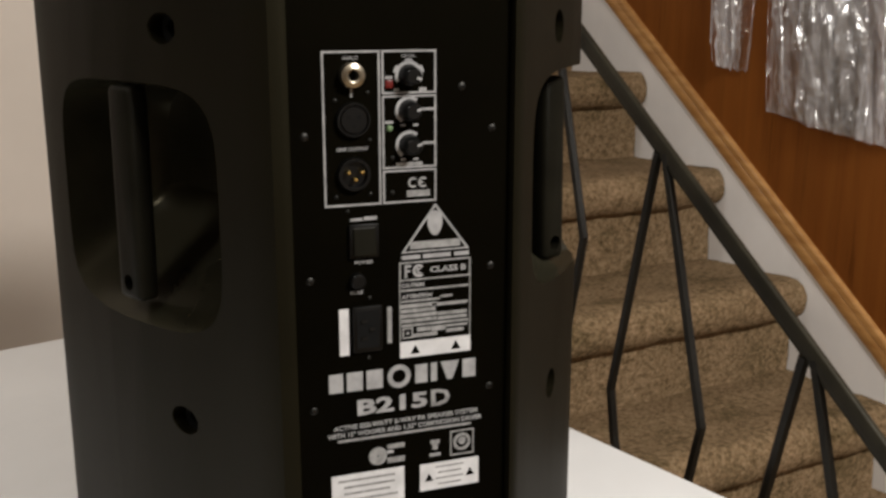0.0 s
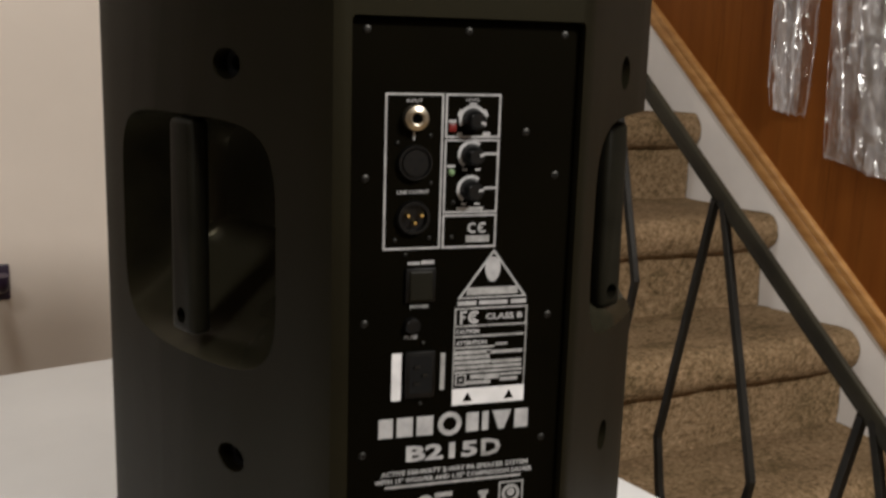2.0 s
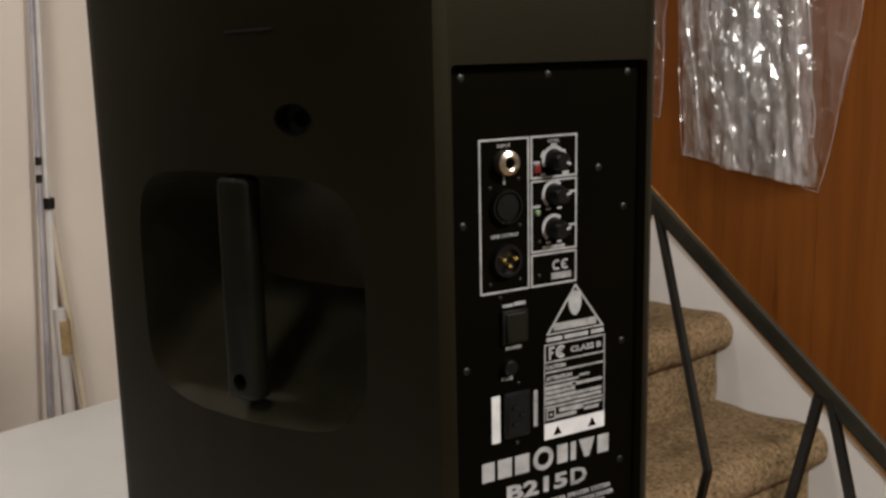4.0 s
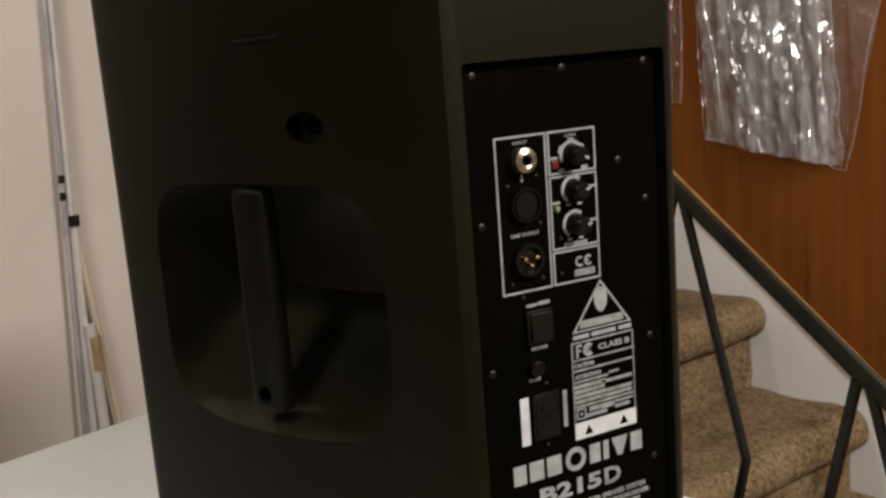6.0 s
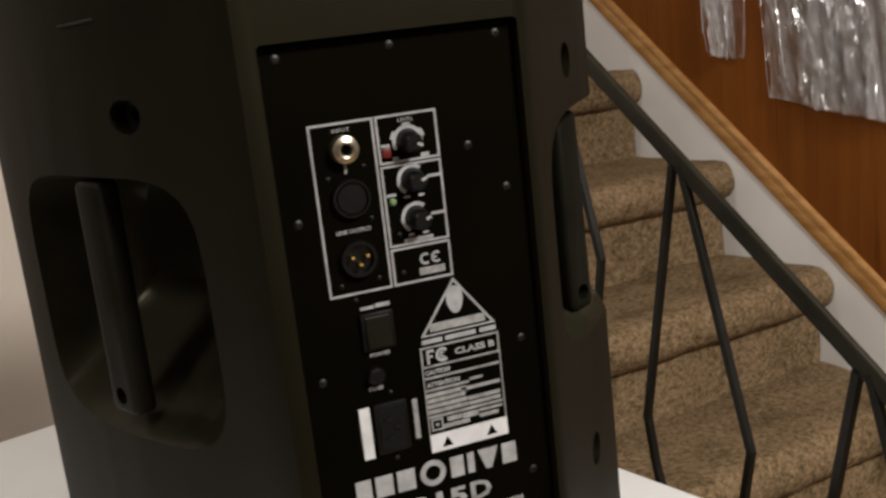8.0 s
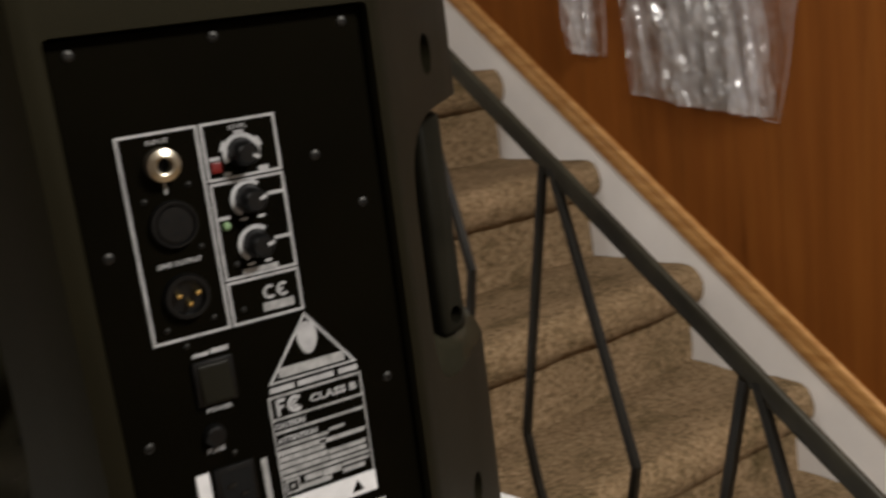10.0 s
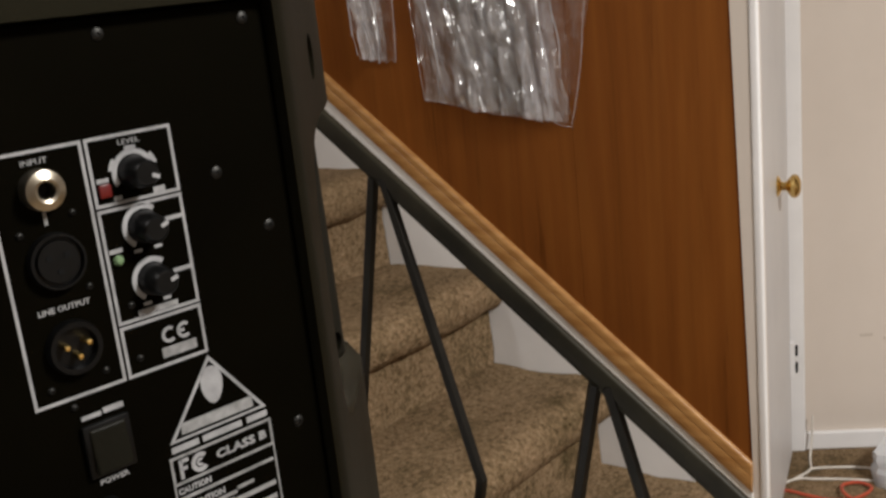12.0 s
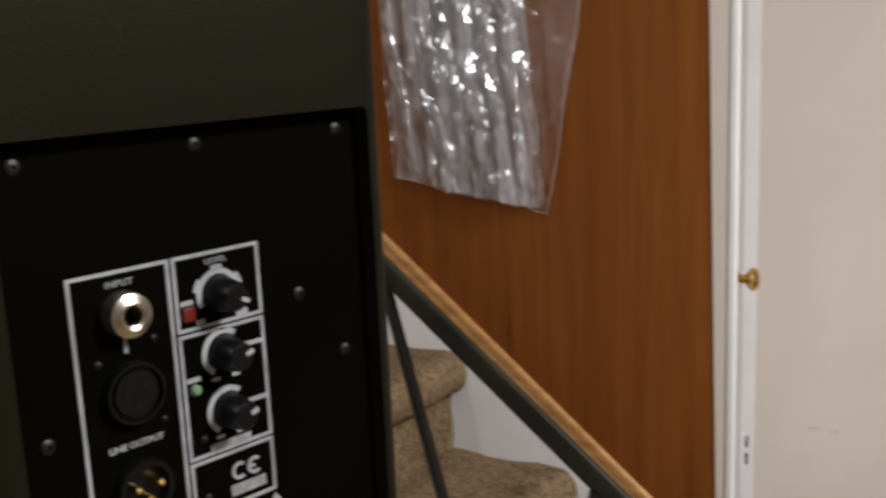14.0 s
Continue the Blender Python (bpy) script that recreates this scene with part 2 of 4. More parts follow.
# ---- the house: floor, walls, stairs, laid out along its own axes ----
FLOOR, TOP = 0.04, 2.45
HOUSE = Matrix.Translation((1.14, 1.77, 0)) @ Matrix.Rotation(radians(8.0), 4, "Z") @ Matrix.Translation((-1.14, -1.77, 0))
WALL_X, RAIL_X = 1.14, 0.431
PANEL_END = 1.047


def setting(name, bm, material, label, category, smooth=False):
    ob = new(name, mesh_from(name, bm, material, smooth))
    ob.matrix_world = HOUSE
    return tagged(ob, label, category, kind="structure")


setting("floor", box(-4.3, -3.0, FLOOR - 0.1, 4.0, 3.2, FLOOR), CARPET, "mottled brown cut-pile carpet on the floor", "floor")
setting("ceiling", box(-4.3, -3.0, TOP, 4.0, 3.2, TOP + 0.1), CEIL, "plain off-white painted ceiling", "ceiling")
setting("wall_back", box(-4.3, 2.42, FLOOR, WALL_X + 0.12, 2.54, TOP), CREAM, "unseen cream painted plaster wall closing the room behind the table", "wall")
# Unseen walls closing the room; the left one stands far off to darken reflections.
setting("unseen_wall_left", box(-4.3, -3.0, FLOOR, -4.18, 2.42, TOP), CREAM, "unseen cream painted plaster wall closing the room", "wall")
setting("unseen_wall_near", box(-4.18, -3.0, FLOOR, 4.0, -2.88, TOP), CREAM, "unseen cream painted plaster wall closing the room", "wall")
setting("wall_right", box(3.88, -2.88, FLOOR, 4.0, 3.2, TOP), CREAM, "unseen cream painted plaster wall closing the room", "wall")

# the wall of the stairs, with its sloping skirt, oak cap and veneer boards
TRIM0 = (1.5, 0.8155)
SLOPE = 0.751


def trim_z(y):
    return TRIM0[1] + SLOPE * (y - TRIM0[0])


core = setting("wall_stairs", box(WALL_X + 0.012, PANEL_END, FLOOR, WALL_X + 0.07, 2.42, TOP), CREAM, "partition wall beside the carpeted stairs", "wall")
skirt = [(PANEL_END, FLOOR), (2.42, FLOOR), (2.42, trim_z(2.42) - 0.02), (PANEL_END, trim_z(PANEL_END) - 0.02)]
setting("stair_skirt", prism(skirt, "x", WALL_X - 0.006, WALL_X + 0.014), WHITE, "white painted skirting board along the stairs", "skirting")


def moulding(section, y0, y1):
    """A cross-section of (depth, drop) drawn along the slope of the stairs."""
    bm = bmesh.new()
    rows = [[bm.verts.new((WALL_X + dx, yy, trim_z(yy) + dz)) for dx, dz in section] for yy in (y0, y1)]
    n_ = len(section)
    for k in range(n_):
        bm.faces.new((rows[0][k], rows[0][(k + 1) % n_], rows[1][(k + 1) % n_], rows[1][k]))
    bm.faces.new(rows[0])
    bm.faces.new(list(reversed(rows[1])))
    bmesh.ops.recalc_face_normals(bm, faces=list(bm.faces))
    return bm


OAK_SECTION = [(0.012, 0), (-0.004, 0), (-0.008, -0.003), (-0.0095, -0.008), (-0.0098, -0.020), (-0.0088, -0.0215), (-0.0098, -0.023), (-0.0102, -0.044), (-0.0092, -0.051), (-0.006, -0.054), (0.012, -0.054)]
trim = new("stair_trim", mesh_from("stair_trim", moulding(OAK_SECTION, PANEL_END, 2.42), OAK, True))
trim.matrix_world = HOUSE
tagged(trim, "varnished orange oak moulding sloping along the stairs", "trim", kind="structure")

# white corner casing at the end of the boards
def board_end(z):
    """The last board was cut slightly out of plumb."""
    return PANEL_END + 0.0225 * max(0.0, z - 0.476)


strip = [(PANEL_END - 0.012, FLOOR), (PANEL_END, FLOOR), (PANEL_END, 0.476), (board_end(TOP), TOP), (PANEL_END - 0.012, TOP)]
setting("corner_casing", prism(strip, "x", WALL_X - 0.002, WALL_X + 0.0118), CREAM, "cream edge strip where the veneer boards end", "trim")
setting("corner_bead", box(WALL_X - 0.004, PANEL_END - 0.026, FLOOR, WALL_X + 0.006, PANEL_END - 0.012, TOP, 0.003, 3), WHITE, "white painted corner bead of the partition", "trim", True)

# carpeted stairs: each riser's place and the height of the tread above it, from the top down
RISERS = [2.333, 2.068, 1.803, 1.559, 1.334, 1.100]
TREADS = [1.305, 1.120, 0.934, 0.747, 0.568, 0.408]


def nosing(yr, zt):
    """Rounded carpeted nose over the riser at yr, with its tread at zt."""
    out = [(yr + 0.002, zt - 0.074), (yr - 0.006, zt - 0.068)]
    for a in range(-75, 86, 16):
        out.append((yr - 0.004 - 0.033 * math.cos(radians(a)), zt - 0.029 + 0.039 * math.sin(radians(a))))
    out += [(yr + 0.04, zt + 0.009), (yr + 0.12, zt + 0.002)]
    return out


prof = [(2.42, FLOOR), (RISERS[-1], FLOOR)]
for k in range(len(RISERS) - 1, -1, -1):
    if k < len(RISERS) - 1:
        prof.append((RISERS[k], TREADS[k + 1]))
    prof += nosing(RISERS[k], TREADS[k])
    if RISERS[k] > 2.25:
        prof = [q for q in prof if q[0] < 2.40]
prof.append((2.42, prof[-1][1]))
prof.insert(0, (2.42, FLOOR))


def pile(profile, x0, x1, slices):
    """The stair profile drawn out in slices, its surface made uneven like worn carpet."""
    pts = []
    for (ya, za), (yb, zb) in zip(profile, profile[1:] + profile[:1]):
        k = max(1, int(math.hypot(yb - ya, zb - za) / 0.022)) if min(za, zb) > FLOOR + 0.05 else 1
        pts += [(ya + (yb - ya) * i / k, za + (zb - za) * i / k) for i in range(k)]
    bm = bmesh.new()
    rows = []
    for i in range(slices + 1):
        x = x0 + (x1 - x0) * i / slices
        row = []
        for yy, zz in pts:
            d = Vector((0, 0, 0))
            if FLOOR + 0.02 < zz and yy < 2.40:
                q = Vector((x, yy, zz))
                d = noise.noise_vector(q * 9) * 0.0045 + noise.noise_vector(q * 34) * 0.0028
            row.append(bm.verts.new((x + d.x * 0.3 * (0 < i < slices), yy + d.y, zz + d.z)))
        rows.append(row)
    n_ = len(pts)
    for p, q in zip(rows, rows[1:]):
        for k in range(n_):
            bm.faces.new((p[k], q[k], q[(k + 1) % n_], p[(k + 1) % n_]))
    bm.faces.new(rows[0])
    bm.faces.new(list(reversed(rows[-1])))
    bmesh.ops.recalc_face_normals(bm, faces=list(bm.faces))
    return bm


b = pile(prof, RAIL_X - 0.05, WALL_X - 0.008, 44)
stairs = new("stairs", mesh_from("stairs", b, CARPET, True))
stairs.matrix_world = HOUSE
tagged(stairs, "steep flight of stairs wrapped in mottled brown carpet", "stairs", kind="structure")

# far side: wall, baseboard, open door with its frame
FAR_A, FAR_B = Vector((2.098, 1.437, 0)), Vector((2.25, 1.253, 0))
fd = (FAR_B - FAR_A).normalized()
FAR = Matrix.Translation(FAR_A) @ Matrix.Rotation(math.atan2(fd.y, fd.x), 4, "Z")
far_wall = tagged(new("wall_far", mesh_from("wall_far", box(-0.06, 0, FLOOR, 1.9, 0.1, TOP), CREAM)), "cream painted wall with faint scuffs", "wall", kind="structure")
far_wall.matrix_world = FAR
bb = tagged(new("baseboard", mesh_from("baseboard", box(0.0, -0.014, FLOOR, 1.9, 0.0, FLOOR + 0.048, 0.004), WHITE)), "white painted baseboard under the cream wall", "baseboard", kind="structure")
bb.matrix_world = FAR

# door standing open in front of the far wall, seen almost edge on
DOOR = Matrix.Translation((2.035, 1.425, FLOOR)) @ Matrix.Rotation(math.atan2(-0.248, -0.57), 4, "Z")
door = empty("door_1", DOOR, "white painted interior door standing open, brass knob", "door", kind="structure")
part("leaf", box(0.0, -0.036, 0.012, 0.74, 0.0, 2.03, 0.002), DOORP, door)
KNOB = Matrix.Translation((0.222, 0.0, 0.751)) @ Matrix.Rotation(radians(-90), 4, "X")
part("knob", lathe([(0, 0), (0.022, 0), (0.022, 0.003), (0.017, 0.006), (0.010, 0.009), (0.009, 0.018), (0.016, 0.023), (0.0245, 0.030), (0.0255, 0.037), (0.021, 0.044), (0.012, 0.048), (0, 0.049)], KNOB), BRASS, door, "polished brass door knob", True)
hinge = part("hinge", box(-0.002, -0.004, 0.222, 0.012, 0.012, 0.315, 0.002), WHITE, door, "painted hinge with dark worn screws")
for hz in (0.236, 0.280):
    part("hinge_pin", box(-0.001, 0.011, hz, 0.012, 0.017, hz + 0.026, 0.002), HOLE, hinge)
post = tagged(new("door_casing", mesh_from("door_casing", box(-0.05, -0.022, FLOOR, 0.010, 0.0, TOP - 0.3, 0.004), WHITE)), "white painted door casing", "trim", kind="structure")
post.matrix_world = FAR

# veneer boards of the stair wall
edges = [2.42, 2.24, 1.94, 1.645, 1.35, PANEL_END]
for i, (far, near) in enumerate(zip(edges, edges[1:])):
    a, c = near + (0.0004 if i < 4 else 0), far - 0.0004
    top_a = a if i < 4 else board_end(TOP)
    bm = prism([(a, trim_z(a) - 0.01), (c, trim_z(c) - 0.01), (c, TOP), (top_a, TOP)], "x", WALL_X, WALL_X + 0.0118)
    part("veneer_board", bm, VENEER, core)

# ---- stair railing ----
railing = empty("stair_railing", HOUSE, "dark grey steel stair railing with bent iron bars", "railing")


def rail_z(y):
    return 1.128 + 0.737 * (y - 1.141)


def sloped(name, off, h, w, mat, y0, y1, label=""):
    pts = [(y0, rail_z(y0) + off), (y1, rail_z(y1) + off), (y1, rail_z(y1) + off + h), (y0, rail_z(y0) + off + h)]
    return part(name, prism(pts, "x", RAIL_X - w / 2, RAIL_X + w / 2, 0.003, 2), mat, railing, label, True)


sloped("handrail", -0.0265, 0.0240, 0.009, RAILM, 0.44, 2.10, "flat grey painted steel handrail")
sloped("rail_lip", -0.0300, 0.0033, 0.006, RAILM, 0.44, 2.10)
sloped("bottom_rail", -0.700, 0.014, 0.022, IRON, 0.62, 2.10)
for k in range(-1, 4):
    dy, dz = 0.2525 * k, 0.2525 * 0.737 * k
    ya = 1.141 + dy
    za = rail_z(ya) - 0.025
    for path in ([(ya + 0.006, za), (ya + 0.081, 0.770 + dz), (ya + 0.070, 0.705 + dz), (ya - 0.006, 0.425 + dz)],
                 [(ya - 0.008, za), (ya - 0.098, 0.780 + dz), (ya - 0.083, 0.712 + dz), (ya - 0.010, 0.425 + dz)]):
        part("baluster", tube([(RAIL_X, p, q) for p, q in path], 0.0068, 6), IRON, railing)

# ---- table ----
ang = math.atan2(0.30, 0.954)
ex, ey = Vector((math.cos(ang), math.sin(ang), 0)), Vector((-math.sin(ang), math.cos(ang), 0))
TABLE_Z = 0.752
r0, f0 = Vector((0.418, 1.075, 0)), Vector((-0.2, 1.672, 0))
corner = ex * ex.dot(r0) + ey * ey.dot(f0)
TABLE = Matrix.Translation((corner.x, corner.y, FLOOR)) @ Matrix.Rotation(ang, 4, "Z")
table = empty("table", TABLE, "white laminate table under the loudspeaker", "table")
H = TABLE_Z - FLOOR
part("tabletop", box(-1.75, -1.22, H - 0.032, 0, 0, H, 0.004, 3), LAMINATE, table, "plain white laminate top", True)
for lx in (-1.68, -0.11):
    for ly in (-1.15, -0.11):
        part("leg", box(lx, ly, 0, lx + 0.045, ly + 0.045, H - 0.032, 0.004), WHITE, table)

# ---- loudspeaker ----
CX, BACK, BASE, HEAD = 0.0515, 0.612, TABLE_Z, 1.462
SPK = Matrix.Translation((CX, 0, BASE))
speaker = empty("loudspeaker", SPK, "black moulded powered loudspeaker, rear controls facing out, on the table", "loudspeaker")


def pz(z):
    return z - BASE


def px(x):
    return x - CX


right = [(0.080, 0.6125), (0.0865, 0.614), (0.0925, 0.6195), (0.106, 0.634), (0.149, 0.683), (0.176, 0.713), (0.1965, 0.738), (0.207, 0.765), (0.2135, 0.80), (0.219, 0.84), (0.2235, 0.88), (0.226, 0.905), (0.2245, 0.922), (0.214, 0.932)]
left = [(0.080, 0.6125), (0.0865, 0.614), (0.0915, 0.6195), (0.101, 0.636), (0.113, 0.657), (0.1425, 0.706), (0.168, 0.752), (0.188, 0.795), (0.205, 0.840), (0.217, 0.876), (0.2245, 0.903), (0.226, 0.913), (0.224, 0.925), (0.214, 0.933)]
outline = right + [(-h, y) for h, y in reversed(left)]
body_bm = prism(outline, "z", 0.0, HEAD - BASE)
rim = [e for e in body_bm.edges if abs(e.verts[0].co.z - e.verts[1].co.z) < 1e-6]
bmesh.ops.bevel(body_bm, geom=rim, offset=0.014, segments=4, affect="EDGES", profile=0.5)
body = part("body", body_bm, BLACK, speaker)


def cutter(bm):
    ob = new("cutter", mesh_from("cutter", bm, BLACK))
    ob.parent = speaker
    return ob


def side_frame(sx):
    """Origin on the flank at the handle; x along the flank to the front, y outwards, z up."""
    o = Vector((sx * (0.1700 if sx < 0 else 0.1760), 0.757 if sx < 0 else 0.738, pz(1.137)))
    fwd = Vector((sx * (0.449 if sx < 0 else 0.66), 0.893 if sx < 0 else 0.75, 0)).normalized()
    out = Vector((sx * fwd.y, -sx * fwd.x, 0)) if sx > 0 else Vector((-fwd.y, fwd.x, 0))
    return Matrix(((fwd.x, out.x, 0, o.x), (fwd.y, out.y, 0, o.y), (0, 0, 1, o.z), (0, 0, 0, 1)))


body.data.materials.append(RECESS)
cutters = [cutter(box(px(-0.0235), 0.55, pz(0.846), px(0.1335), 0.6232, pz(1.2985), 0.003, 2))]
HOLES = []
for sx in (-1, 1):
    F = side_frame(sx)
    rec = bmesh.new()
    ring = []
    # the floor of the grip falls away as a flat scoop, its roof and sides are round
    if sx < 0:
        bowl = [(0.06, 1.06, 1.05, 0), (0, 1, 1, 1), (-0.006, 0.985, 0.985, 0.95), (-0.02, 0.975, 0.98, 0.84), (-0.04, 0.96, 0.97, 0.68), (-0.06, 0.94, 0.95, 0.52), (-0.08, 0.90, 0.92, 0.36), (-0.094, 0.80, 0.85, 0.20), (-0.100, 0.62, 0.70, 0.10)]
    else:
        bowl = [(0.06, 1.06, 1.05, 0)] + [(-0.060 * math.sin(radians(a)), 1 - 0.5 * (1 - math.cos(radians(a))), 1 - 0.55 * (1 - math.cos(radians(a))), 1 - 0.72 * math.sin(radians(a)) ** 1.3) for a in (0, 12, 24, 36, 48, 60, 72, 84)]
    for dpt, sx_, sz_, fall in bowl:
        row = []
        for i in range(72):
            a = 2 * math.pi * i / 72
            c, s_ = math.cos(a), math.sin(a)
            r = (abs(c) ** 5 + abs(s_) ** 5) ** (-1 / 5)
            row.append(rec.verts.new(((0.112 if sx < 0 else 0.146) * r * c * sx_ + (0 if sx < 0 else 0.025), dpt * (1.0 if sx < 0 else 1.12), (0.091 if sx < 0 else 0.083) * r * s_ * (sz_ if s_ > 0 or not fall else fall) + (-0.002 if sx < 0 else 0.011))))
        ring.append(row)
    for p, q in zip(ring, ring[1:]):
        for i in range(72):
            rec.faces.new((p[i], p[(i + 1) % 72], q[(i + 1) % 72], q[i]))
    rec.faces.new(ring[0])
    rec.faces.new(ring[-1])
    rec.transform(F)
    bmesh.ops.recalc_face_normals(rec, faces=list(rec.faces))
    grip = cutter(rec)
    grip.data.materials.append(RECESS)
    for f in grip.data.polygons:
        f.material_index = 1
    cutters.append(grip)
    for hz in (1.264, 0.977):
        o = Vector((-0.1425, 0.706, pz(hz))) if sx < 0 else Vector((0.149, 0.683, pz(hz)))
        n_ = Vector((-0.86, -0.51, 0)) if sx < 0 else Vector((0.73, -0.68, 0))
        m = Matrix.Translation(o - n_ * 0.016) @ n_.to_track_quat("Z", "Y").to_matrix().to_4x4()
        oval = Matrix.Diagonal((1.28, 0.86, 1, 1) if sx < 0 else (1, 1, 1, 1))
        cutters.append(cutter(lathe([(0, 0), (0.0125, 0), (0.0125, 0.03), (0, 0.03)], m @ oval)))
        HOLES.append((o, n_))
carve(body, cutters)
for o, n_ in HOLES:
    m = Matrix.Translation(o - n_ * 0.0158) @ n_.to_track_quat("Z", "Y").to_matrix().to_4x4()
    part("rigging_insert", lathe([(0, 0), (0.0118, 0), (0.0118, 0.006), (0.006, 0.006), (0.0055, 0.001), (0, 0.001)], m), HOLE, speaker, "dark threaded rigging insert")

for sx in (-1, 1):
    F = side_frame(sx)
    low = -0.077 if sx < 0 else -0.068
    hole = low + 0.014
    wide = 0.015 if sx < 0 else 0.0125
    bar = box(-wide, -0.016, low, wide, 0.002, 0.086, 0.005, 3)
    for v in bar.verts:
        v.co.y += 0.006 * (1 - (v.co.z / 0.085) ** 2)
    ob = part("handle", bar, HANDLE, speaker, "black bar handle across the recessed grip")
    F = F if sx < 0 else F @ Matrix.Translation((-0.005, -0.001, 0)) @ Matrix.Rotation(radians(25), 4, "Z")
    ob.matrix_local = F
    c = new("cutter", mesh_from("cutter", lathe([(0, -0.01), (0.0062, -0.01), (0.0062, 0.03), (0, 0.03)], Matrix.Translation((0, 0, hole)) @ Matrix.Rotation(radians(-90), 4, "X")), HANDLE))
    c.parent = speaker
    c.matrix_local = F
    carve(ob, [c])
    part("screw_seat", lathe([(0, -0.009), (0.0061, -0.009), (0.0061, -0.006), (0, -0.006)], Matrix.Translation((0, 0, hole)) @ Matrix.Rotation(radians(-90), 4, "X")), HOLE, ob)

n_ = Vector((-0.45, -0.89, 0))
m = Matrix.Translation((-0.0875, 0.613, pz(1.366))) @ n_.to_track_quat("Z", "Y").to_matrix().to_4x4()
part("rubber_plug", lathe([(0, -0.004), (0.020, -0.004), (0.021, 0.003), (0.018, 0.007), (0.010, 0.0085), (0, 0.0085)], m), HANDLE, speaker, "round black rubber plug", True)

scratch = [(-0.1169, 0.7538, 1.3223), (-0.1072, 0.7346, 1.3229), (-0.0978, 0.7159, 1.3239)]
part("scratch", tube(spline([(px(x_) - 0.0012, y_ - 0.0006, pz(z_)) for x_, y_, z_ in scratch], 4), 0.0008, 5), STEEL, speaker, "thin grey scratch in the plastic")

# rear control plate; helpers place things on it by x and z
FACE = 0.620
plate = part("control_plate", box(px(-0.0225), FACE, pz(0.847), px(0.1325), 0.623, pz(1.2975), 0.001), PANEL, speaker, "black painted control plate with white print")


def on_plate(bm, name, mat, label="", smooth=False, parent=None):
    return part(name, bm, mat, parent or plate, label, smooth)


def rect(x0, z0, x1, z1, t=0.0004, bm=None):
    return box(px(x0), FACE - t, pz(z0), px(x1), FACE + 0.0002, pz(z1), bm=bm)


def bar(x, z, w, h, mat=None, name="print_bar", t=0.0004):
    return on_plate(rect(x - w / 2, z - h / 2, x + w / 2, z + h / 2, t), name, mat or PRINT)


def outline_box(x0, z0, x1, z1, w=0.0013, mat=None):
    bm = rect(x0, z1 - w, x1, z1)
    rect(x0, z0, x1, z0 + w, bm=bm)
    rect(x0, z0 + w, x0 + w, z1 - w, bm=bm)
    rect(x1 - w, z0 + w, x1, z1 - w, bm=bm)
    return on_plate(bm, "print_frame", mat or PRINT)


def ring_print(x, z, r0, r1, a0, a1, mat=None, name="print_ring", n=28, t=0.0004):
    bm = bmesh.new()
    rows = []
    for i in range(n + 1):
        a = radians(a0 + (a1 - a0) * i / n)
        rows.append([bm.verts.new((px(x) + r * math.cos(a), yy, pz(z) + r * math.sin(a))) for r, yy in ((r0, FACE - t), (r1, FACE - t), (r1, FACE), (r0, FACE))])
    for p, q in zip(rows, rows[1:]):
        for k in range(4):
            bm.faces.new((p[k], p[(k + 1) % 4], q[(k + 1) % 4], q[k]))
    bmesh.ops.recalc_face_normals(bm, faces=list(bm.faces))
    return on_plate(bm, name, mat or PRINT)


def words(text, x, z, w, h, mat=None, bold=0.0):
    """Lettering with its middle at x, z, fitted to a width and a cap height."""
    cu = bpy.data.curves.new("lettering", "FONT")
    cu.body, cu.size, cu.extrude, cu.offset = text, 1.0, 0.01, bold
    cu.align_x, cu.align_y, cu.resolution_u = "CENTER", "CENTER", 2
    ob = new("lettering", cu)
    me = bpy.data.meshes.new_from_object(ob.evaluated_get(bpy.context.evaluated_depsgraph_get()))
    bpy.data.objects.remove(ob)
    bpy.data.curves.remove(cu)
    co = np.array([v.co[:] for v in me.vertices])
    lo, hi = co.min(0), co.max(0)
    mid = (lo + hi) / 2
    kx, kz = w / (hi[0] - lo[0]), h / (hi[1] - lo[1])
    for v in me.vertices:
        c = v.co.copy()
        v.co = (px(x) + (c.x - mid[0]) * kx, FACE - 0.0002 - c.z * 0.02, pz(z) + (c.y - mid[1]) * kz)
    me.materials.clear()
    me.materials.append(mat or PRINT)
    ob = new("lettering", me)
    ob.parent = plate
    return ob


def disc_y(profile, x, z):
    """A turned piece standing out of the plate."""
    return lathe([(r, h) for r, h in profile], Matrix.Translation((px(x), FACE, pz(z))) @ Matrix.Rotation(radians(90), 4, "X"))


def screw(x, z, r=0.0028):
    ob = on_plate(disc_y([(0, 0), (r, 0), (r * 0.95, 0.0005), (r * 0.6, 0.0011), (r * 0.3, 0.0012), (r * 0.25, 0.0004), (0, 0.0004)], x, z), "screw", STEEL, "", True)
    return ob


for x, z in ((-0.0125, 1.290), (0.0545, 1.2905), (0.1215, 1.290), (-0.0125, 1.196), (-0.0115, 1.099), (-0.0115, 1.006), (0.1195, 1.197), (0.1195, 1.099), (0.1195, 1.008), (-0.0115, 0.90), (0.1195, 0.90), (0.097, 1.226)):
    screw(x, z)
for x, z in ((0.0305, 1.2235), (0.0085, 1.219), (0.0315, 1.1925), (0.0315, 1.156), (0.008, 1.155), (0.0295, 1.0835), (0.0285, 1.0405), (0.0155, 1.145), (0.068, 1.186), (0.0475, 1.1795), (0.047, 1.156)):
    screw(x, z, 0.0016)

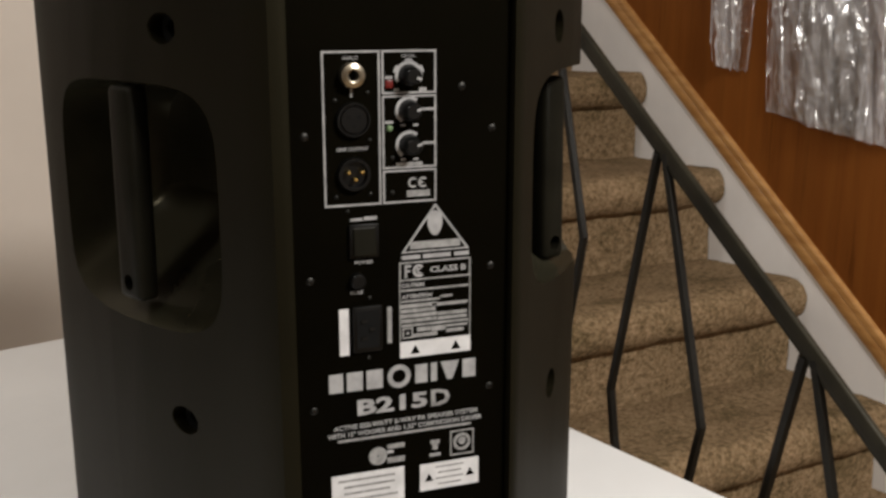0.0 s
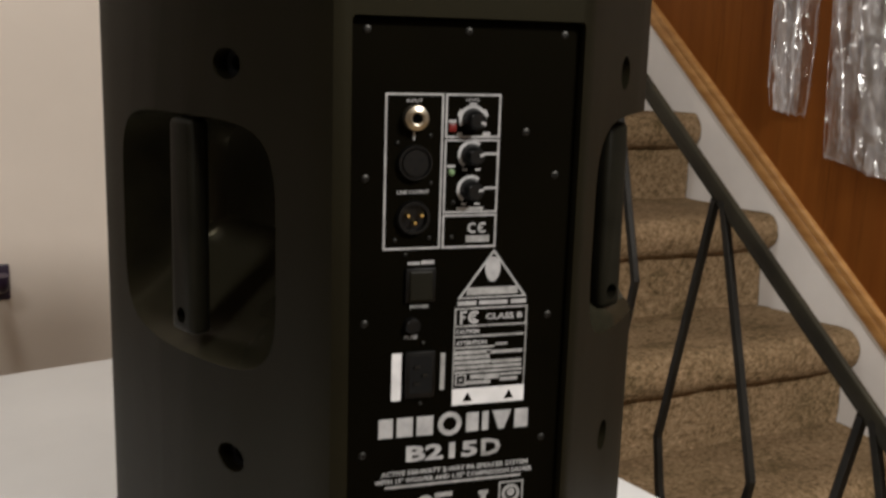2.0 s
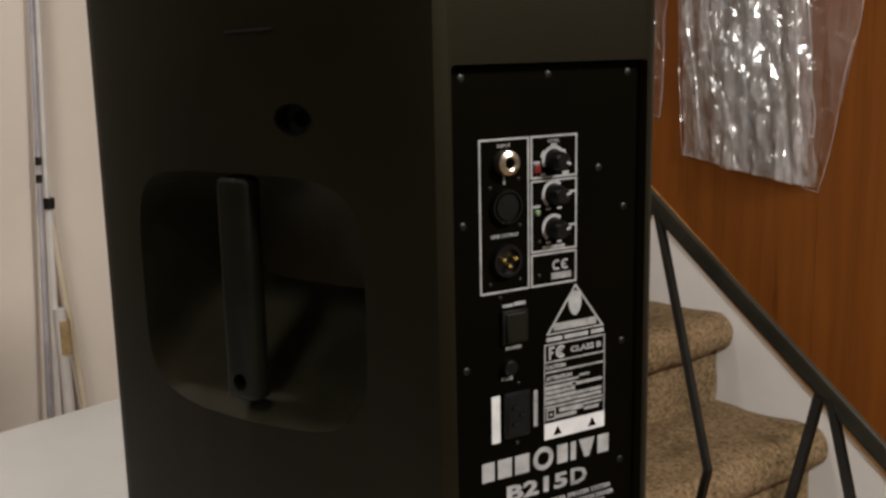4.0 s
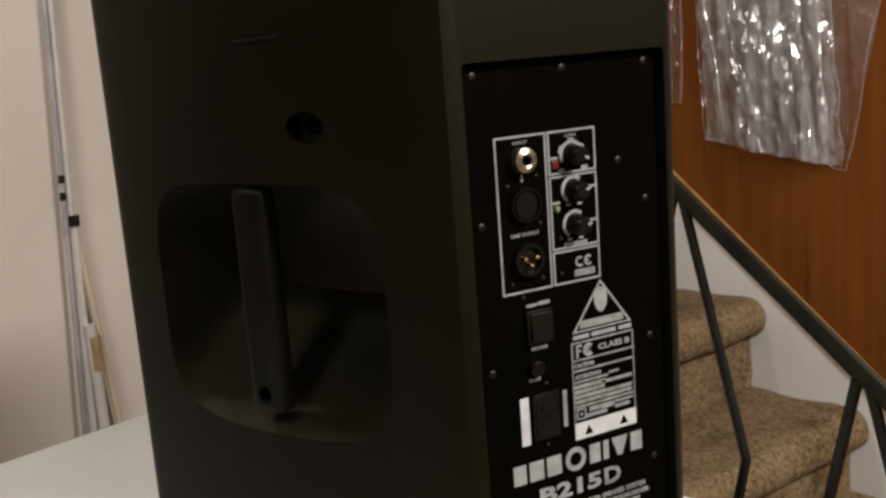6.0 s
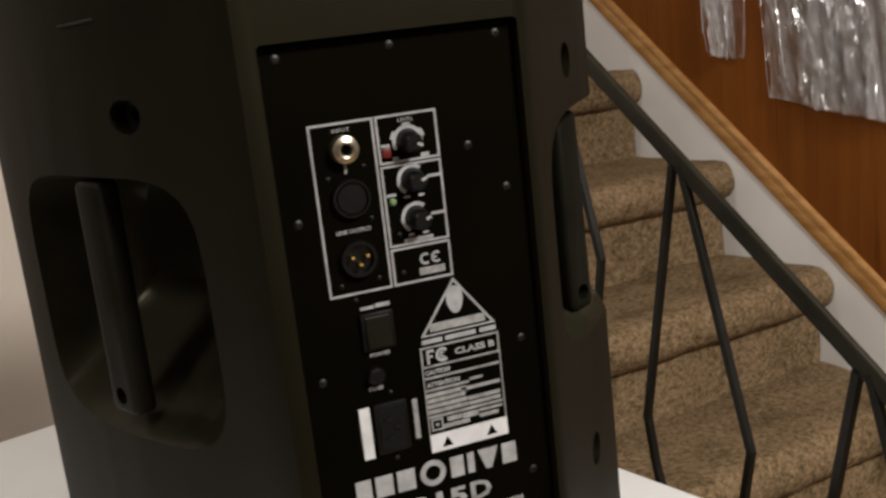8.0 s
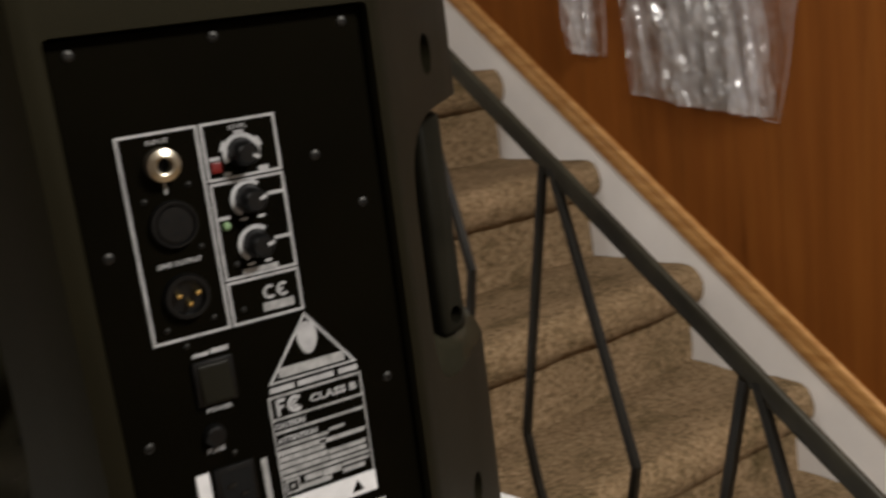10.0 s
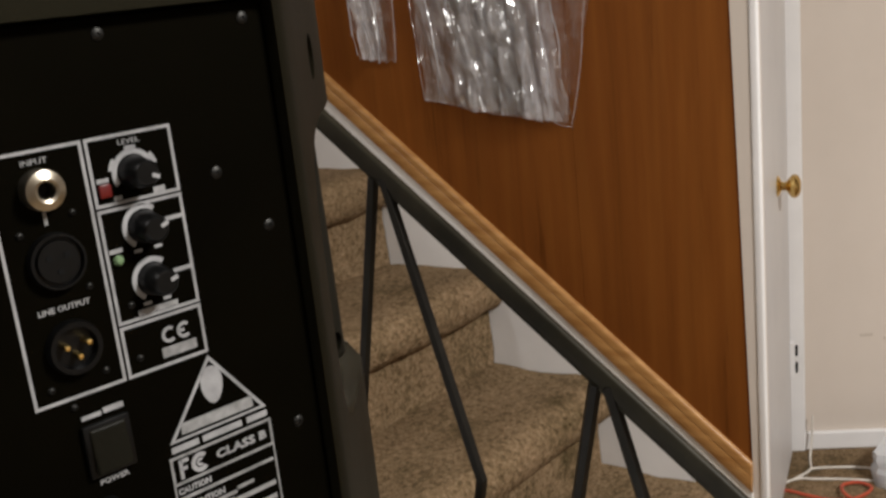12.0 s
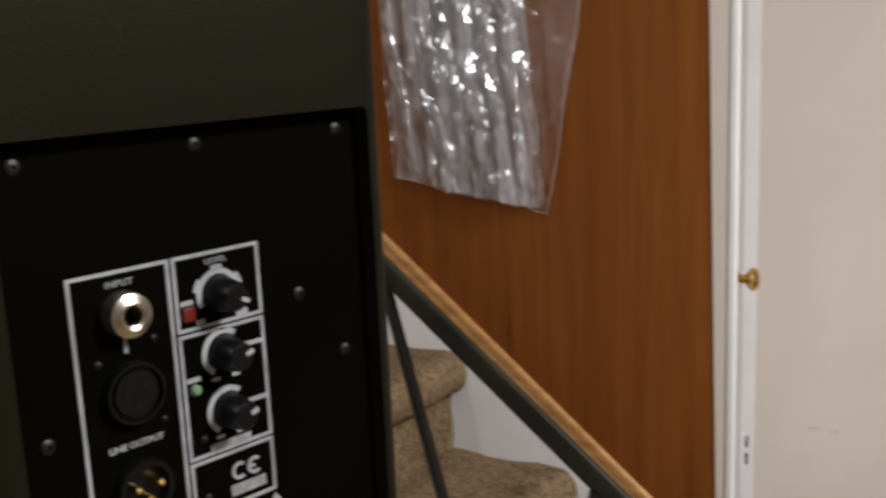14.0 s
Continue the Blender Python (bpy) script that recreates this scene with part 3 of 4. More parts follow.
# framed control fields
outline_box(0.0, 1.1485, 0.0392, 1.2508)
outline_box(0.0404, 1.2222, 0.0785, 1.2508)
outline_box(0.0404, 1.1722, 0.0785, 1.2212)
outline_box(0.0404, 1.1485, 0.0785, 1.1712)
words("INPUT", 0.0195, 1.2460, 0.0105, 0.0022)
on_plate(disc_y([(0.0036, 0.001), (0.0036, 0.0078), (0.0048, 0.0085), (0.0078, 0.007), (0.0082, 0.004), (0.0082, 0)], 0.0195, 1.2352), "jack_socket", NICKEL, "nickel jack socket", True)
on_plate(disc_y([(0, 0.0012), (0.0037, 0.0012), (0.0037, 0.0011), (0, 0.0009)], 0.0195, 1.2352), "socket_bore", HOLE)
bar(0.0195, 1.2235, 0.0014, 0.0055, PRINT_GREY)
female = on_plate(disc_y([(0, 0.0035), (0.0084, 0.0035), (0.0088, 0.0018), (0.0098, 0.0018), (0.0102, 0.004), (0.0112, 0.004), (0.0116, 0.002), (0.0116, 0)], 0.0202, 1.2062), "signal_socket", SOCKET, "black round three-hole socket", True)
for a in (30, 150, 270):
    part("socket_hole", disc_y([(0, 0.0039), (0.0013, 0.0039), (0.0013, 0.003), (0, 0.003)], 0.0202 + 0.0042 * math.cos(radians(a)), 1.2062 + 0.0042 * math.sin(radians(a))), HOLE, female)
words("LINE OUTPUT", 0.0198, 1.1868, 0.0215, 0.0024, bold=0.02)
male = on_plate(disc_y([(0, 0.0008), (0.0085, 0.0008), (0.0088, 0.0045), (0.0108, 0.0045), (0.0114, 0.002), (0.0114, 0)], 0.0200, 1.1702), "signal_plug", SOCKET, "black round socket with three gold pins", True)
for dx, dz in ((-0.0046, 0.0018), (0.0046, 0.0018), (0.0, -0.0030)):
    part("pin", disc_y([(0, 0.0072), (0.0010, 0.0070), (0.0014, 0.0062), (0.0014, 0.0006), (0, 0.0006)], 0.0200 + dx, 1.1702 + dz), GOLD, male, "gold contact pin")


def dial(x, z, a0, a1, turn):
    ring_print(x, z, 0.0074, 0.0096, a0, a1)
    k = on_plate(disc_y([(0, 0.0125), (0.0045, 0.0125), (0.0056, 0.0115), (0.0066, 0.004), (0.0070, 0.0)], x, z), "control_knob", SOCKET, "small black control knob with white pointer", True)
    a = radians(turn)
    t = bmesh.new()
    bmesh.ops.create_cube(t, size=1)
    t.transform(Matrix.Translation((px(x), FACE - 0.0126, pz(z))) @ Matrix.Rotation(-a, 4, "Y") @ Matrix.Translation((0.0036, 0, 0)) @ Matrix.Diagonal((0.0034, 0.0008, 0.0016, 1)))
    part("pointer", t, PRINT, k)


dial(0.0592, 1.2342, -28, 208, -25)
for a in (25, 90, 155):
    ring_print(0.0592, 1.2342, 0.0094, 0.0110, a - 14, a + 14, n=6)
dial(0.0592, 1.2110, 50, 235, 22)
dial(0.0592, 1.1880, 50, 235, 18)
words("LEVEL", 0.0592, 1.2470, 0.0095, 0.0020)
bar(0.0505, 1.2248, 0.0035, 0.0018)
bar(0.0690, 1.2248, 0.0052, 0.0024)
bar(0.0730, 1.2116, 0.0085, 0.0017)
bar(0.0730, 1.1888, 0.0085, 0.0017)
bar(0.0548, 1.2012, 0.0035, 0.0013)
bar(0.0640, 1.2012, 0.0035, 0.0013)
bar(0.0548, 1.1782, 0.0035, 0.0013)
bar(0.0640, 1.1782, 0.0035, 0.0013)
bar(0.0592, 1.1750, 0.0185, 0.0024, PRINT_GREY)
bar(0.0452, 1.2330, 0.0052, 0.0018)
on_plate(box(px(0.0426), FACE - 0.002, pz(1.2262), px(0.0478), FACE, pz(1.2316), 0.0006), "warning_light", RED, "small red indicator lens", True)
bar(0.0452, 1.2035, 0.0058, 0.0018)
on_plate(disc_y([(0, 0.0026), (0.0014, 0.0022), (0.0022, 0.001), (0.0022, 0)], 0.0455, 1.1995), "power_light", GREEN, "small green indicator lens", True)
ring_print(0.0618, 1.1620, 0.0022, 0.0036, 50, 310)
ring_print(0.0690, 1.1620, 0.0022, 0.0036, 50, 310)
bar(0.0675, 1.1620, 0.003, 0.0012)
bar(0.0655, 1.1545, 0.0165, 0.0044, PRINT_GREY)

# triangle mark and approval label
tri = [(0.0528, 1.1130), (0.1030, 1.1130), (0.0778, 1.1470)]
bm = bmesh.new()
cen = Vector((0.0778, 1.1228))
vs = []
for yy in (FACE - 0.0004, FACE):
    for s_ in (1.0, 0.90):
        vs.append([bm.verts.new((px(cen.x + (x - cen.x) * s_), yy, pz(cen.y + (z - cen.y) * s_))) for x, z in tri])
for i in range(3):
    j = (i + 1) % 3
    bm.faces.new((vs[0][i], vs[0][j], vs[1][j], vs[1][i]))
    bm.faces.new((vs[0][i], vs[0][j], vs[2][j], vs[2][i]))
    bm.faces.new((vs[1][i], vs[1][j], vs[3][j], vs[3][i]))
bmesh.ops.recalc_face_normals(bm, faces=list(bm.faces))
on_plate(bm, "print_triangle", PRINT)
mark = disc_y([(0, 0.0004), (0.0055, 0.0004), (0.0055, 0)], 0.0, 1.1330)
for v in mark.verts:
    v.co.x = px(0.0775) + (v.co.x - px(0.0)) * (1.0 + 0.25 * (v.co.z - pz(1.133)) / 0.009)
    v.co.z = pz(1.1330) + (v.co.z - pz(1.1330)) * 1.6
on_plate(mark, "print_mark", PRINT)
bar(0.0778, 1.1180, 0.037, 0.0052, PRINT_GREY)
for dx, w in ((-0.018, 0.0135), (0.001, 0.0205), (0.0195, 0.011)):
    bar(0.0778 + dx, 1.1098, w, 0.0028)
outline_box(0.0512, 1.0930, 0.1042, 1.1066, 0.0012, PRINT_GREY)
bar(0.0560, 1.0998, 0.0016, 0.0092)
bar(0.0580, 1.1036, 0.0040, 0.0016)
bar(0.0575, 1.1000, 0.0030, 0.0016)
ring_print(0.0656, 1.0998, 0.0026, 0.0046, 45, 315)
ring_print(0.0656, 1.0998, 0.0008, 0.0019, 45, 315)
words("CLASS B", 0.0873, 1.0998, 0.0270, 0.0042, bold=0.03)
words("CAUTION", 0.0610, 1.0898, 0.0165, 0.0030, bold=0.03)
bar(0.0775, 1.0862, 0.0500, 0.0014, PRINT_GREY)
words("ATTENTION", 0.0640, 1.0817, 0.0220, 0.0030, bold=0.03)
bar(0.0665, 1.0783, 0.0290, 0.0016, PRINT_GREY)
bar(0.0860, 1.0798, 0.0090, 0.0016, PRINT_GREY)
rows_ = [(0.0655, 1.0748, 0.0270, 0.0026), (0.0650, 1.0712, 0.0255, 0.0026), (0.0885, 1.0742, 0.0270, 0.0022), (0.0655, 1.0676, 0.0268, 0.0026), (0.0655, 1.0640, 0.0268, 0.0026), (0.0905, 1.0672, 0.0220, 0.0024), (0.0905, 1.0638, 0.0220, 0.0022), (0.0775, 1.0606, 0.0500, 0.0018), (0.0690, 1.0570, 0.0100, 0.0030), (0.0800, 1.0566, 0.0110, 0.0036), (0.0940, 1.0576, 0.0160, 0.0016), (0.0925, 1.0540, 0.0130, 0.0024), (0.0700, 1.0528, 0.0180, 0.0026)]
for x, z, w, h in rows_:
    bar(x, z, w, h, PRINT_GREY)
outline_box(0.0532, 1.0512, 0.0610, 1.0590, 0.0010, PRINT_GREY)
bar(0.0571, 1.0551, 0.0020, 0.0020, PRINT_GREY)
for x in (0.0515, 0.1038):
    bar(x, 1.0710, 0.0008, 0.0440, PRINT_GREY)
strip = bar(0.0778, 1.0430, 0.0530, 0.0118, PAPER, "white_strip")


def warn(x, z, s_, t=0.0007):
    bm = bmesh.new()
    pts = [(-s_, -s_ * 0.8), (s_, -s_ * 0.8), (0, s_)]
    fr = [bm.verts.new((px(x) + a, FACE - t, pz(z) + c)) for a, c in pts]
    bk = [bm.verts.new((px(x) + a, FACE, pz(z) + c)) for a, c in pts]
    bm.faces.new(fr)
    for i in range(3):
        bm.faces.new((fr[i], bk[i], bk[(i + 1) % 3], fr[(i + 1) % 3]))
    bmesh.ops.recalc_face_normals(bm, faces=list(bm.faces))
    on_plate(bm, "warning_mark", PANEL)


warn(0.0625, 1.0425, 0.0036)
warn(0.0930, 1.0425, 0.0036)

# switch, fuse and mains inlet
bar(0.0215, 1.1390, 0.0085, 0.0018)
bar(0.0312, 1.1395, 0.0090, 0.0024)
switch = on_plate(box(px(0.0155), FACE - 0.0030, pz(1.1125), px(0.0365), FACE, pz(1.1362), 0.0012), "power_switch", SOCKET, "black rocker switch", True)
rk = box(px(0.0180), FACE - 0.0058, pz(1.1145), px(0.0340), FACE - 0.0020, pz(1.1342), 0.001)
for v in rk.verts:
    v.co.y += 0.0022 * (v.co.z - pz(1.1125)) / 0.0237
part("rocker", rk, HANDLE, switch)
words("POWER", 0.0262, 1.1093, 0.0130, 0.0024, bold=0.02)
on_plate(disc_y([(0, 0.0060), (0.0042, 0.0060), (0.0052, 0.0050), (0.0056, 0)], 0.0210, 1.0968), "fuse_cap", SOCKET, "black screw fuse cap", True)
words("FUSE", 0.0208, 1.0882, 0.0090, 0.0024, bold=0.02)
inlet = on_plate(box(px(0.0168), FACE - 0.0030, pz(1.0455), px(0.0380), FACE, pz(1.0785), 0.0012), "mains_inlet", SOCKET, "black mains inlet with three blades", True)
part("cavity", box(px(0.0195), FACE - 0.0034, pz(1.0490), px(0.0355), FACE - 0.0028, pz(1.0755)), HOLE, inlet)
for dx, dz in ((-0.003, 0.006), (0.003, 0.0), (-0.003, -0.006)):
    part("blade", box(px(0.0275 + dx - 0.002), FACE - 0.0048, pz(1.0622 + dz - 0.0009), px(0.0275 + dx + 0.002), FACE - 0.003, pz(1.0622 + dz + 0.0009)), STEEL, inlet)
bar(0.0112, 1.0605, 0.0068, 0.0335, PAPER, "white_strip")
bar(0.0438, 1.0625, 0.0032, 0.0262, PRINT_GREY, "white_strip")

# product lettering drawn as plain blocks, then the model number and the lines under it
x = -0.0005
for w, kind in ((0.0100, "bar"), (0.0114, "bar"), (0.0118, "bar"), (0.0185, "ring"), (0.0090, "bar"), (0.0046, "bar"), (0.0140, "wedge"), (0.0100, "bar")):
    zc, h = 1.0240, 0.0138
    if kind == "ring":
        ring_print(x + w / 2, zc, 0.0050, 0.0086, 0, 360)
    elif kind == "wedge":
        bm = prism([(px(x), pz(zc + h / 2)), (px(x + w), pz(zc + h / 2)), (px(x + w / 2 + 0.002), pz(zc - h / 2)), (px(x + w / 2 - 0.002), pz(zc - h / 2))], "y", FACE - 0.0004, FACE + 0.0002)
        on_plate(bm, "print_block", PRINT)
    else:
        bar(x + w / 2, zc, w, h, name="print_block")
    x += w + 0.0028
words("B215", 0.0455, 1.0042, 0.0520, 0.0118, bold=0.035)
words("D", 0.0815, 1.0042, 0.0145, 0.0125, PRINT_GREY, bold=0.03)
words("ACTIVE 550-WATT 2-WAY PA SPEAKER SYSTEM", 0.0560, 0.9905, 0.1080, 0.0036, bold=0.02)
words("WITH 15\" WOOFER AND 1.35\" COMPRESSION DRIVER", 0.0555, 0.9850, 0.1160, 0.0036, bold=0.02)
bar(0.0550, 0.9806, 0.1000, 0.0018, PRINT_GREY)
ring_print(0.0340, 0.9655, 0.0006, 0.0068, 0, 360, PRINT_GREY)
bar(0.0425, 0.9675, 0.0060, 0.0022)
bar(0.0475, 0.9715, 0.0130, 0.0034, PRINT_GREY)
bar(0.0475, 0.9610, 0.0130, 0.0040, PRINT_GREY)
bar(0.0772, 0.9700, 0.0070, 0.0028, PRINT_GREY)
bar(0.0772, 0.9665, 0.0040, 0.0050, PRINT_GREY)
bar(0.0772, 0.9600, 0.0085, 0.0024)
outline_box(0.0890, 0.9570, 0.1075, 0.9765, 0.0011, PRINT_GREY)
ring_print(0.0982, 0.9672, 0.0046, 0.0068, 0, 360, PRINT_GREY)
ring_print(0.0982, 0.9680, 0.0005, 0.0030, 0, 360, PRINT_GREY)
lab = bar(0.0265, 0.9420, 0.0540, 0.0255, PAPER, "paper_label")
for k in range(4):
    bar(0.0255 + 0.002 * (k % 2), 0.9500 - 0.0050 * k, 0.042 - 0.004 * (k % 3), 0.0016, PRINT_GREY, t=0.0006)
lab = bar(0.0885, 0.9430, 0.0460, 0.0210, PAPER, "paper_label")
for k in range(4):
    bar(0.0885, 0.9500 - 0.0045 * k, 0.022 - 0.004 * (k % 2), 0.0012, PRINT_GREY, t=0.0006)
warn(0.0725, 0.9425, 0.0033)
warn(0.1045, 0.9425, 0.0033)

# ---- clear plastic bags hanging on the boards ----
def bag_film(name, parent, bottom, top, seed, material, back, depth, nu=64):
    """Crumpled film of two skins; bottom and top are house lines (y far, z far, y near, z near)."""
    rnd = random.Random(seed)
    off = Vector((rnd.uniform(0, 50), rnd.uniform(0, 50), rnd.uniform(0, 50)))
    nv = 96
    bm = bmesh.new()
    for side in (0, 1):
        grid = []
        for j in range(nv + 1):
            v = j / nv
            row = []
            for i in range(nu + 1):
                u = i / nu
                lo = Vector((bottom[0] + (bottom[2] - bottom[0]) * u, bottom[1] + (bottom[3] - bottom[1]) * u))
                hi = Vector((top[0] + (top[2] - top[0]) * u, top[1] + (top[3] - top[1]) * u))
                q = lo.lerp(hi, v)
                w3 = Vector((u * 5, v * 7, side * 6)) + off
                warp = noise.noise_vector(w3 * 0.8) * 0.6
                d1, _p = noise.voronoi((w3 + warp) * 1.25)
                ridge = (d1[1] - d1[0])
                small, _p = noise.voronoi((w3 + warp) * 2.9)
                pleat = abs(math.sin(u * 13 + 2.5 * noise.noise(Vector((v * 1.5, u * 2, 4)) + off)))
                inner = min(1.0, 5 * min(u, 1 - u)) * min(1.0, 7 * v + 0.1)
                puff = 0.030 * math.sin(math.pi * u) * (0.4 + 0.6 * math.sin(math.pi * min(1.0, v * 1.1 + 0.15)))
                d = 0.003 + inner * (puff + 0.016 * ridge + 0.005 * (small[1] - small[0]) + 0.012 * pleat * min(1.0, 0.3 + v))
                x_ = WALL_X - back - (d * depth if side else d * depth * 0.3)
                jig = noise.noise_vector(Vector((u * 6, v * 9, 3 + side)) + off) * 0.007
                pinch = 0.022 * math.exp(-((v - 0.10) / 0.06) ** 2) * (1 - u) ** 2
                row.append(bm.verts.new((min(x_, WALL_X - 0.003), q.x + jig.x - pinch, q.y + jig.y)))
            grid.append(row)
        for j in range(nv):
            for i in range(nu):
                bm.faces.new((grid[j][i], grid[j][i + 1], grid[j + 1][i + 1], grid[j + 1][i]))
    return part(name, bm, material, parent, "", True)


def bag(label, bottom, top, seed, folds, foot, head):
    """A hanging bag: its outer film, the pleats gathered inside it, their creases and its welded edges."""
    ob = empty("plastic_bag", HOUSE, label, "plastic bag", "bags hanging on the boards")
    bag_film("outer_film", ob, bottom, top, seed, FILM, 0.004, 1.0)
    rnd = random.Random(seed + 1)

    def at(u, w, v):
        lo = [bottom[k] + (bottom[k + 2] - bottom[k]) * u for k in (0, 1)]
        hi = [top[k] + (top[k + 2] - top[k]) * w for k in (0, 1)]
        return [p + (q - p) * v for p, q in zip(lo, hi)]

    nv = 11
    ridges = []
    for k in range(folds + 1):
        t = (k + rnd.uniform(-0.3, 0.3)) / folds
        u, w = foot[0] + (foot[1] - foot[0]) * t, head[0] + (head[1] - head[0]) * t
        v0 = rnd.uniform(0.0, 0.07)
        ridge = []
        for j in range(nv + 1):
            v = v0 + (1 - v0) * (j / nv) ** 1.15
            y_, z_ = at(u, w, v)
            d = (0.006 if k % 2 else 0.030) + rnd.uniform(-0.004, 0.006)
            ridge.append(Vector((WALL_X - d, y_ + rnd.uniform(-0.003, 0.003), z_ + rnd.uniform(-0.006, 0.006))))
        ridges.append(ridge)
    off = Vector((rnd.uniform(0, 40), rnd.uniform(0, 40), rnd.uniform(0, 40)))
    for layer in range(3):
        bm = bmesh.new()
        nu, nw = max(8, int(folds * 3)), 46
        e0, e1 = (0.0, 0.10, 0.22)[layer], (1.0, 0.92, 0.80)[layer]
        lead = (0.03, foot[0], foot[0])[layer]
        rows = []
        for j in range(nw + 1):
            v = 0.004 + 0.996 * j / nw
            row = []
            for i in range(nu + 1):
                t = e0 + (e1 - e0) * i / nu
                t += 0.035 * noise.noise(Vector((t * 9, v * 5, layer * 3)) + off)
                y_, z_ = at(lead + (foot[1] - lead) * t, head[0] + (head[1] - head[0]) * t, v)
                w3 = Vector((t * 7, v * 7.5, layer * 5)) + off
                cell, _p = noise.voronoi(w3 + noise.noise_vector(w3 * 0.7) * 0.5)
                fine, _p = noise.voronoi(w3 * 2.6)
                pleat = abs(math.sin(t * folds * 1.5 + 1.6 * noise.noise(Vector((v * 2.2, t * 3, layer)) + off)))
                d = 0.006 + 0.009 * layer + 0.019 * (cell[1] - cell[0]) + 0.005 * (fine[1] - fine[0]) + 0.014 * pleat * min(1.0, 0.25 + 2.5 * v)
                jig = noise.noise_vector(w3 * 1.7) * 0.004
                row.append(bm.verts.new((WALL_X - d, y_ + jig.x, z_ + jig.y)))
            rows.append(row)
        for j, (r0_, r1_) in enumerate(zip(rows, rows[1:])):
            for i in range(nu):
                quad = (r0_[i], r0_[i + 1], r1_[i + 1], r1_[i])
                if (i + j) % 2:
                    bm.faces.new((quad[0], quad[1], quad[2]))
                    bm.faces.new((quad[0], quad[2], quad[3]))
                else:
                    bm.faces.new((quad[0], quad[1], quad[3]))
                    bm.faces.new((quad[1], quad[2], quad[3]))
        part("pleat", bm, FILM_THICK, ob)
    for t in (0, folds):
        pts = [tuple(c + Vector((-0.004, 0, 0))) for c in ridges[t][1:]]
        part("crease", tube(spline(pts, 3), 0.0011, 5), WELD, ob, "", True)
    for k in range(0, folds + 1):
        if rnd.random() < 0.4:
            a = rnd.choice((0, 0, 2, 4))
            pts = [tuple(c + Vector((-0.001, 0, 0))) for c in ridges[k][a:a + rnd.randint(5, nv)]]
            part("crease", tube(pts, rnd.uniform(0.0007, 0.0013), 5), WELD, ob)
    rnd = random.Random(seed)
    for a, c in (((bottom[0], bottom[1]), (top[0], top[1])), ((bottom[2], bottom[3]), (top[2], top[3])), ((bottom[0], bottom[1]), (bottom[2], bottom[3]))):
        pts = []
        for i in range(13):
            t = i / 12
            pts.append((WALL_X - 0.007 - rnd.uniform(0, 0.004), a[0] + (c[0] - a[0]) * t + rnd.uniform(-0.004, 0.004), a[1] + (c[1] - a[1]) * t + rnd.uniform(-0.004, 0.004)))
        part("welded_edge", tube(spline(pts, 3), 0.0006, 5), WELD, ob, "", True)


bag("large clear crumpled plastic bag hanging flat against wood boards", (1.662, 1.076, 1.342, 1.034), (1.700, 1.74, 1.200, 1.74), 3, 13, (0.24, 1.0), (0.02, 0.58))
bag("narrow clear plastic bag hanging beside the larger one", (1.812, 1.158, 1.722, 1.152), (1.86, 1.74, 1.70, 1.74), 8, 4, (0.15, 0.75), (0.2, 0.7))

# ---- poles leaning on the back wall behind the table ----
def pole(label, foot, head, r, mat, cap=None, cap_mat=None, name="pole"):
    ob = empty(name, Matrix.Translation(foot), label, "pole", "poles behind the table")
    d = Vector(head) - Vector(foot)
    part("shaft", tube([(0, 0, 0), tuple(d * 0.5), tuple(d)], r, 10), mat, ob, "", True)
    if cap:
        u = d.normalized()
        part("cap", tube([tuple(d - u * cap), tuple(d + u * 0.004)], r * 1.5, 10), cap_mat, ob, "dark end cap", True)
    return ob


def hs(x, y, z):
    return HOUSE @ Vector((x, y, z))


blue = pole("long blue-grey metal pole leaning on the cream wall", hs(-0.013, 2.365, FLOOR), hs(0.098, 2.405, 2.0), 0.0052, POLE_BLUE)
axis = (hs(0.098, 2.405, 2.0) - hs(-0.013, 2.365, FLOOR)).normalized()
for reach in (1.02, 1.055):
    part("collar", tube([tuple(axis * reach), tuple(axis * (reach + 0.016))], 0.0066, 10), IRON, blue, "dark collar on the pole", True)
pole("long pale metal pole leaning on the cream wall", hs(0.006, 2.372, FLOOR), hs(0.105, 2.402, 1.95), 0.0060, POLE)
p2 = pole("shorter pale pole with a dark end cap", hs(0.012, 2.372, FLOOR), hs(0.060, 2.385, 1.022), 0.0075, POLE, 0.018, IRON)
pole("cream wooden stick leaning on the cream wall", hs(0.128, 2.36, FLOOR), hs(0.060, 2.388, 1.00), 0.0075, POLE_CREAM)
p4 = pole("paint roller extension with dried tan paint", hs(0.050, 2.345, FLOOR), hs(0.056, 2.372, 0.80), 0.012, POLE)
part("dried_paint", tube([(0.0065, 0.0230, 0.665), (0.0068, 0.0242, 0.700), (0.0072, 0.0255, 0.735)], 0.0135, 10), STAIN, p4, "tan dried paint", True)

# dark hook fixed to the back wall
hook = empty("wall_hook", HOUSE @ Matrix.Translation((-0.335, 2.42, 0.760)), "dark purple plastic hook on the cream wall", "hook")
part("backplate", box(-0.030, -0.010, -0.035, 0.024, 0.0, 0.040, 0.004, 3), PURPLE, hook, "", True)
part("peg", tube(spline([(0.005, -0.008, 0.01), (0.006, -0.045, 0.002), (0.008, -0.062, 0.012), (0.008, -0.066, 0.03)]), 0.014, 10), PURPLE, hook, "", True)

# ---- cords and a wrapped pack on the far floor ----
def cord(label, pts, r, mat):
    ob = new("cord", mesh_from("cord", tube(spline([(x - 0.055, y - 0.030, FLOOR + r + h) for x, y, h in pts], 10), r, 8), mat, True))
    ob.matrix_world = HOUSE
    return tagged(ob, label, "cord", "cords on the carpet")


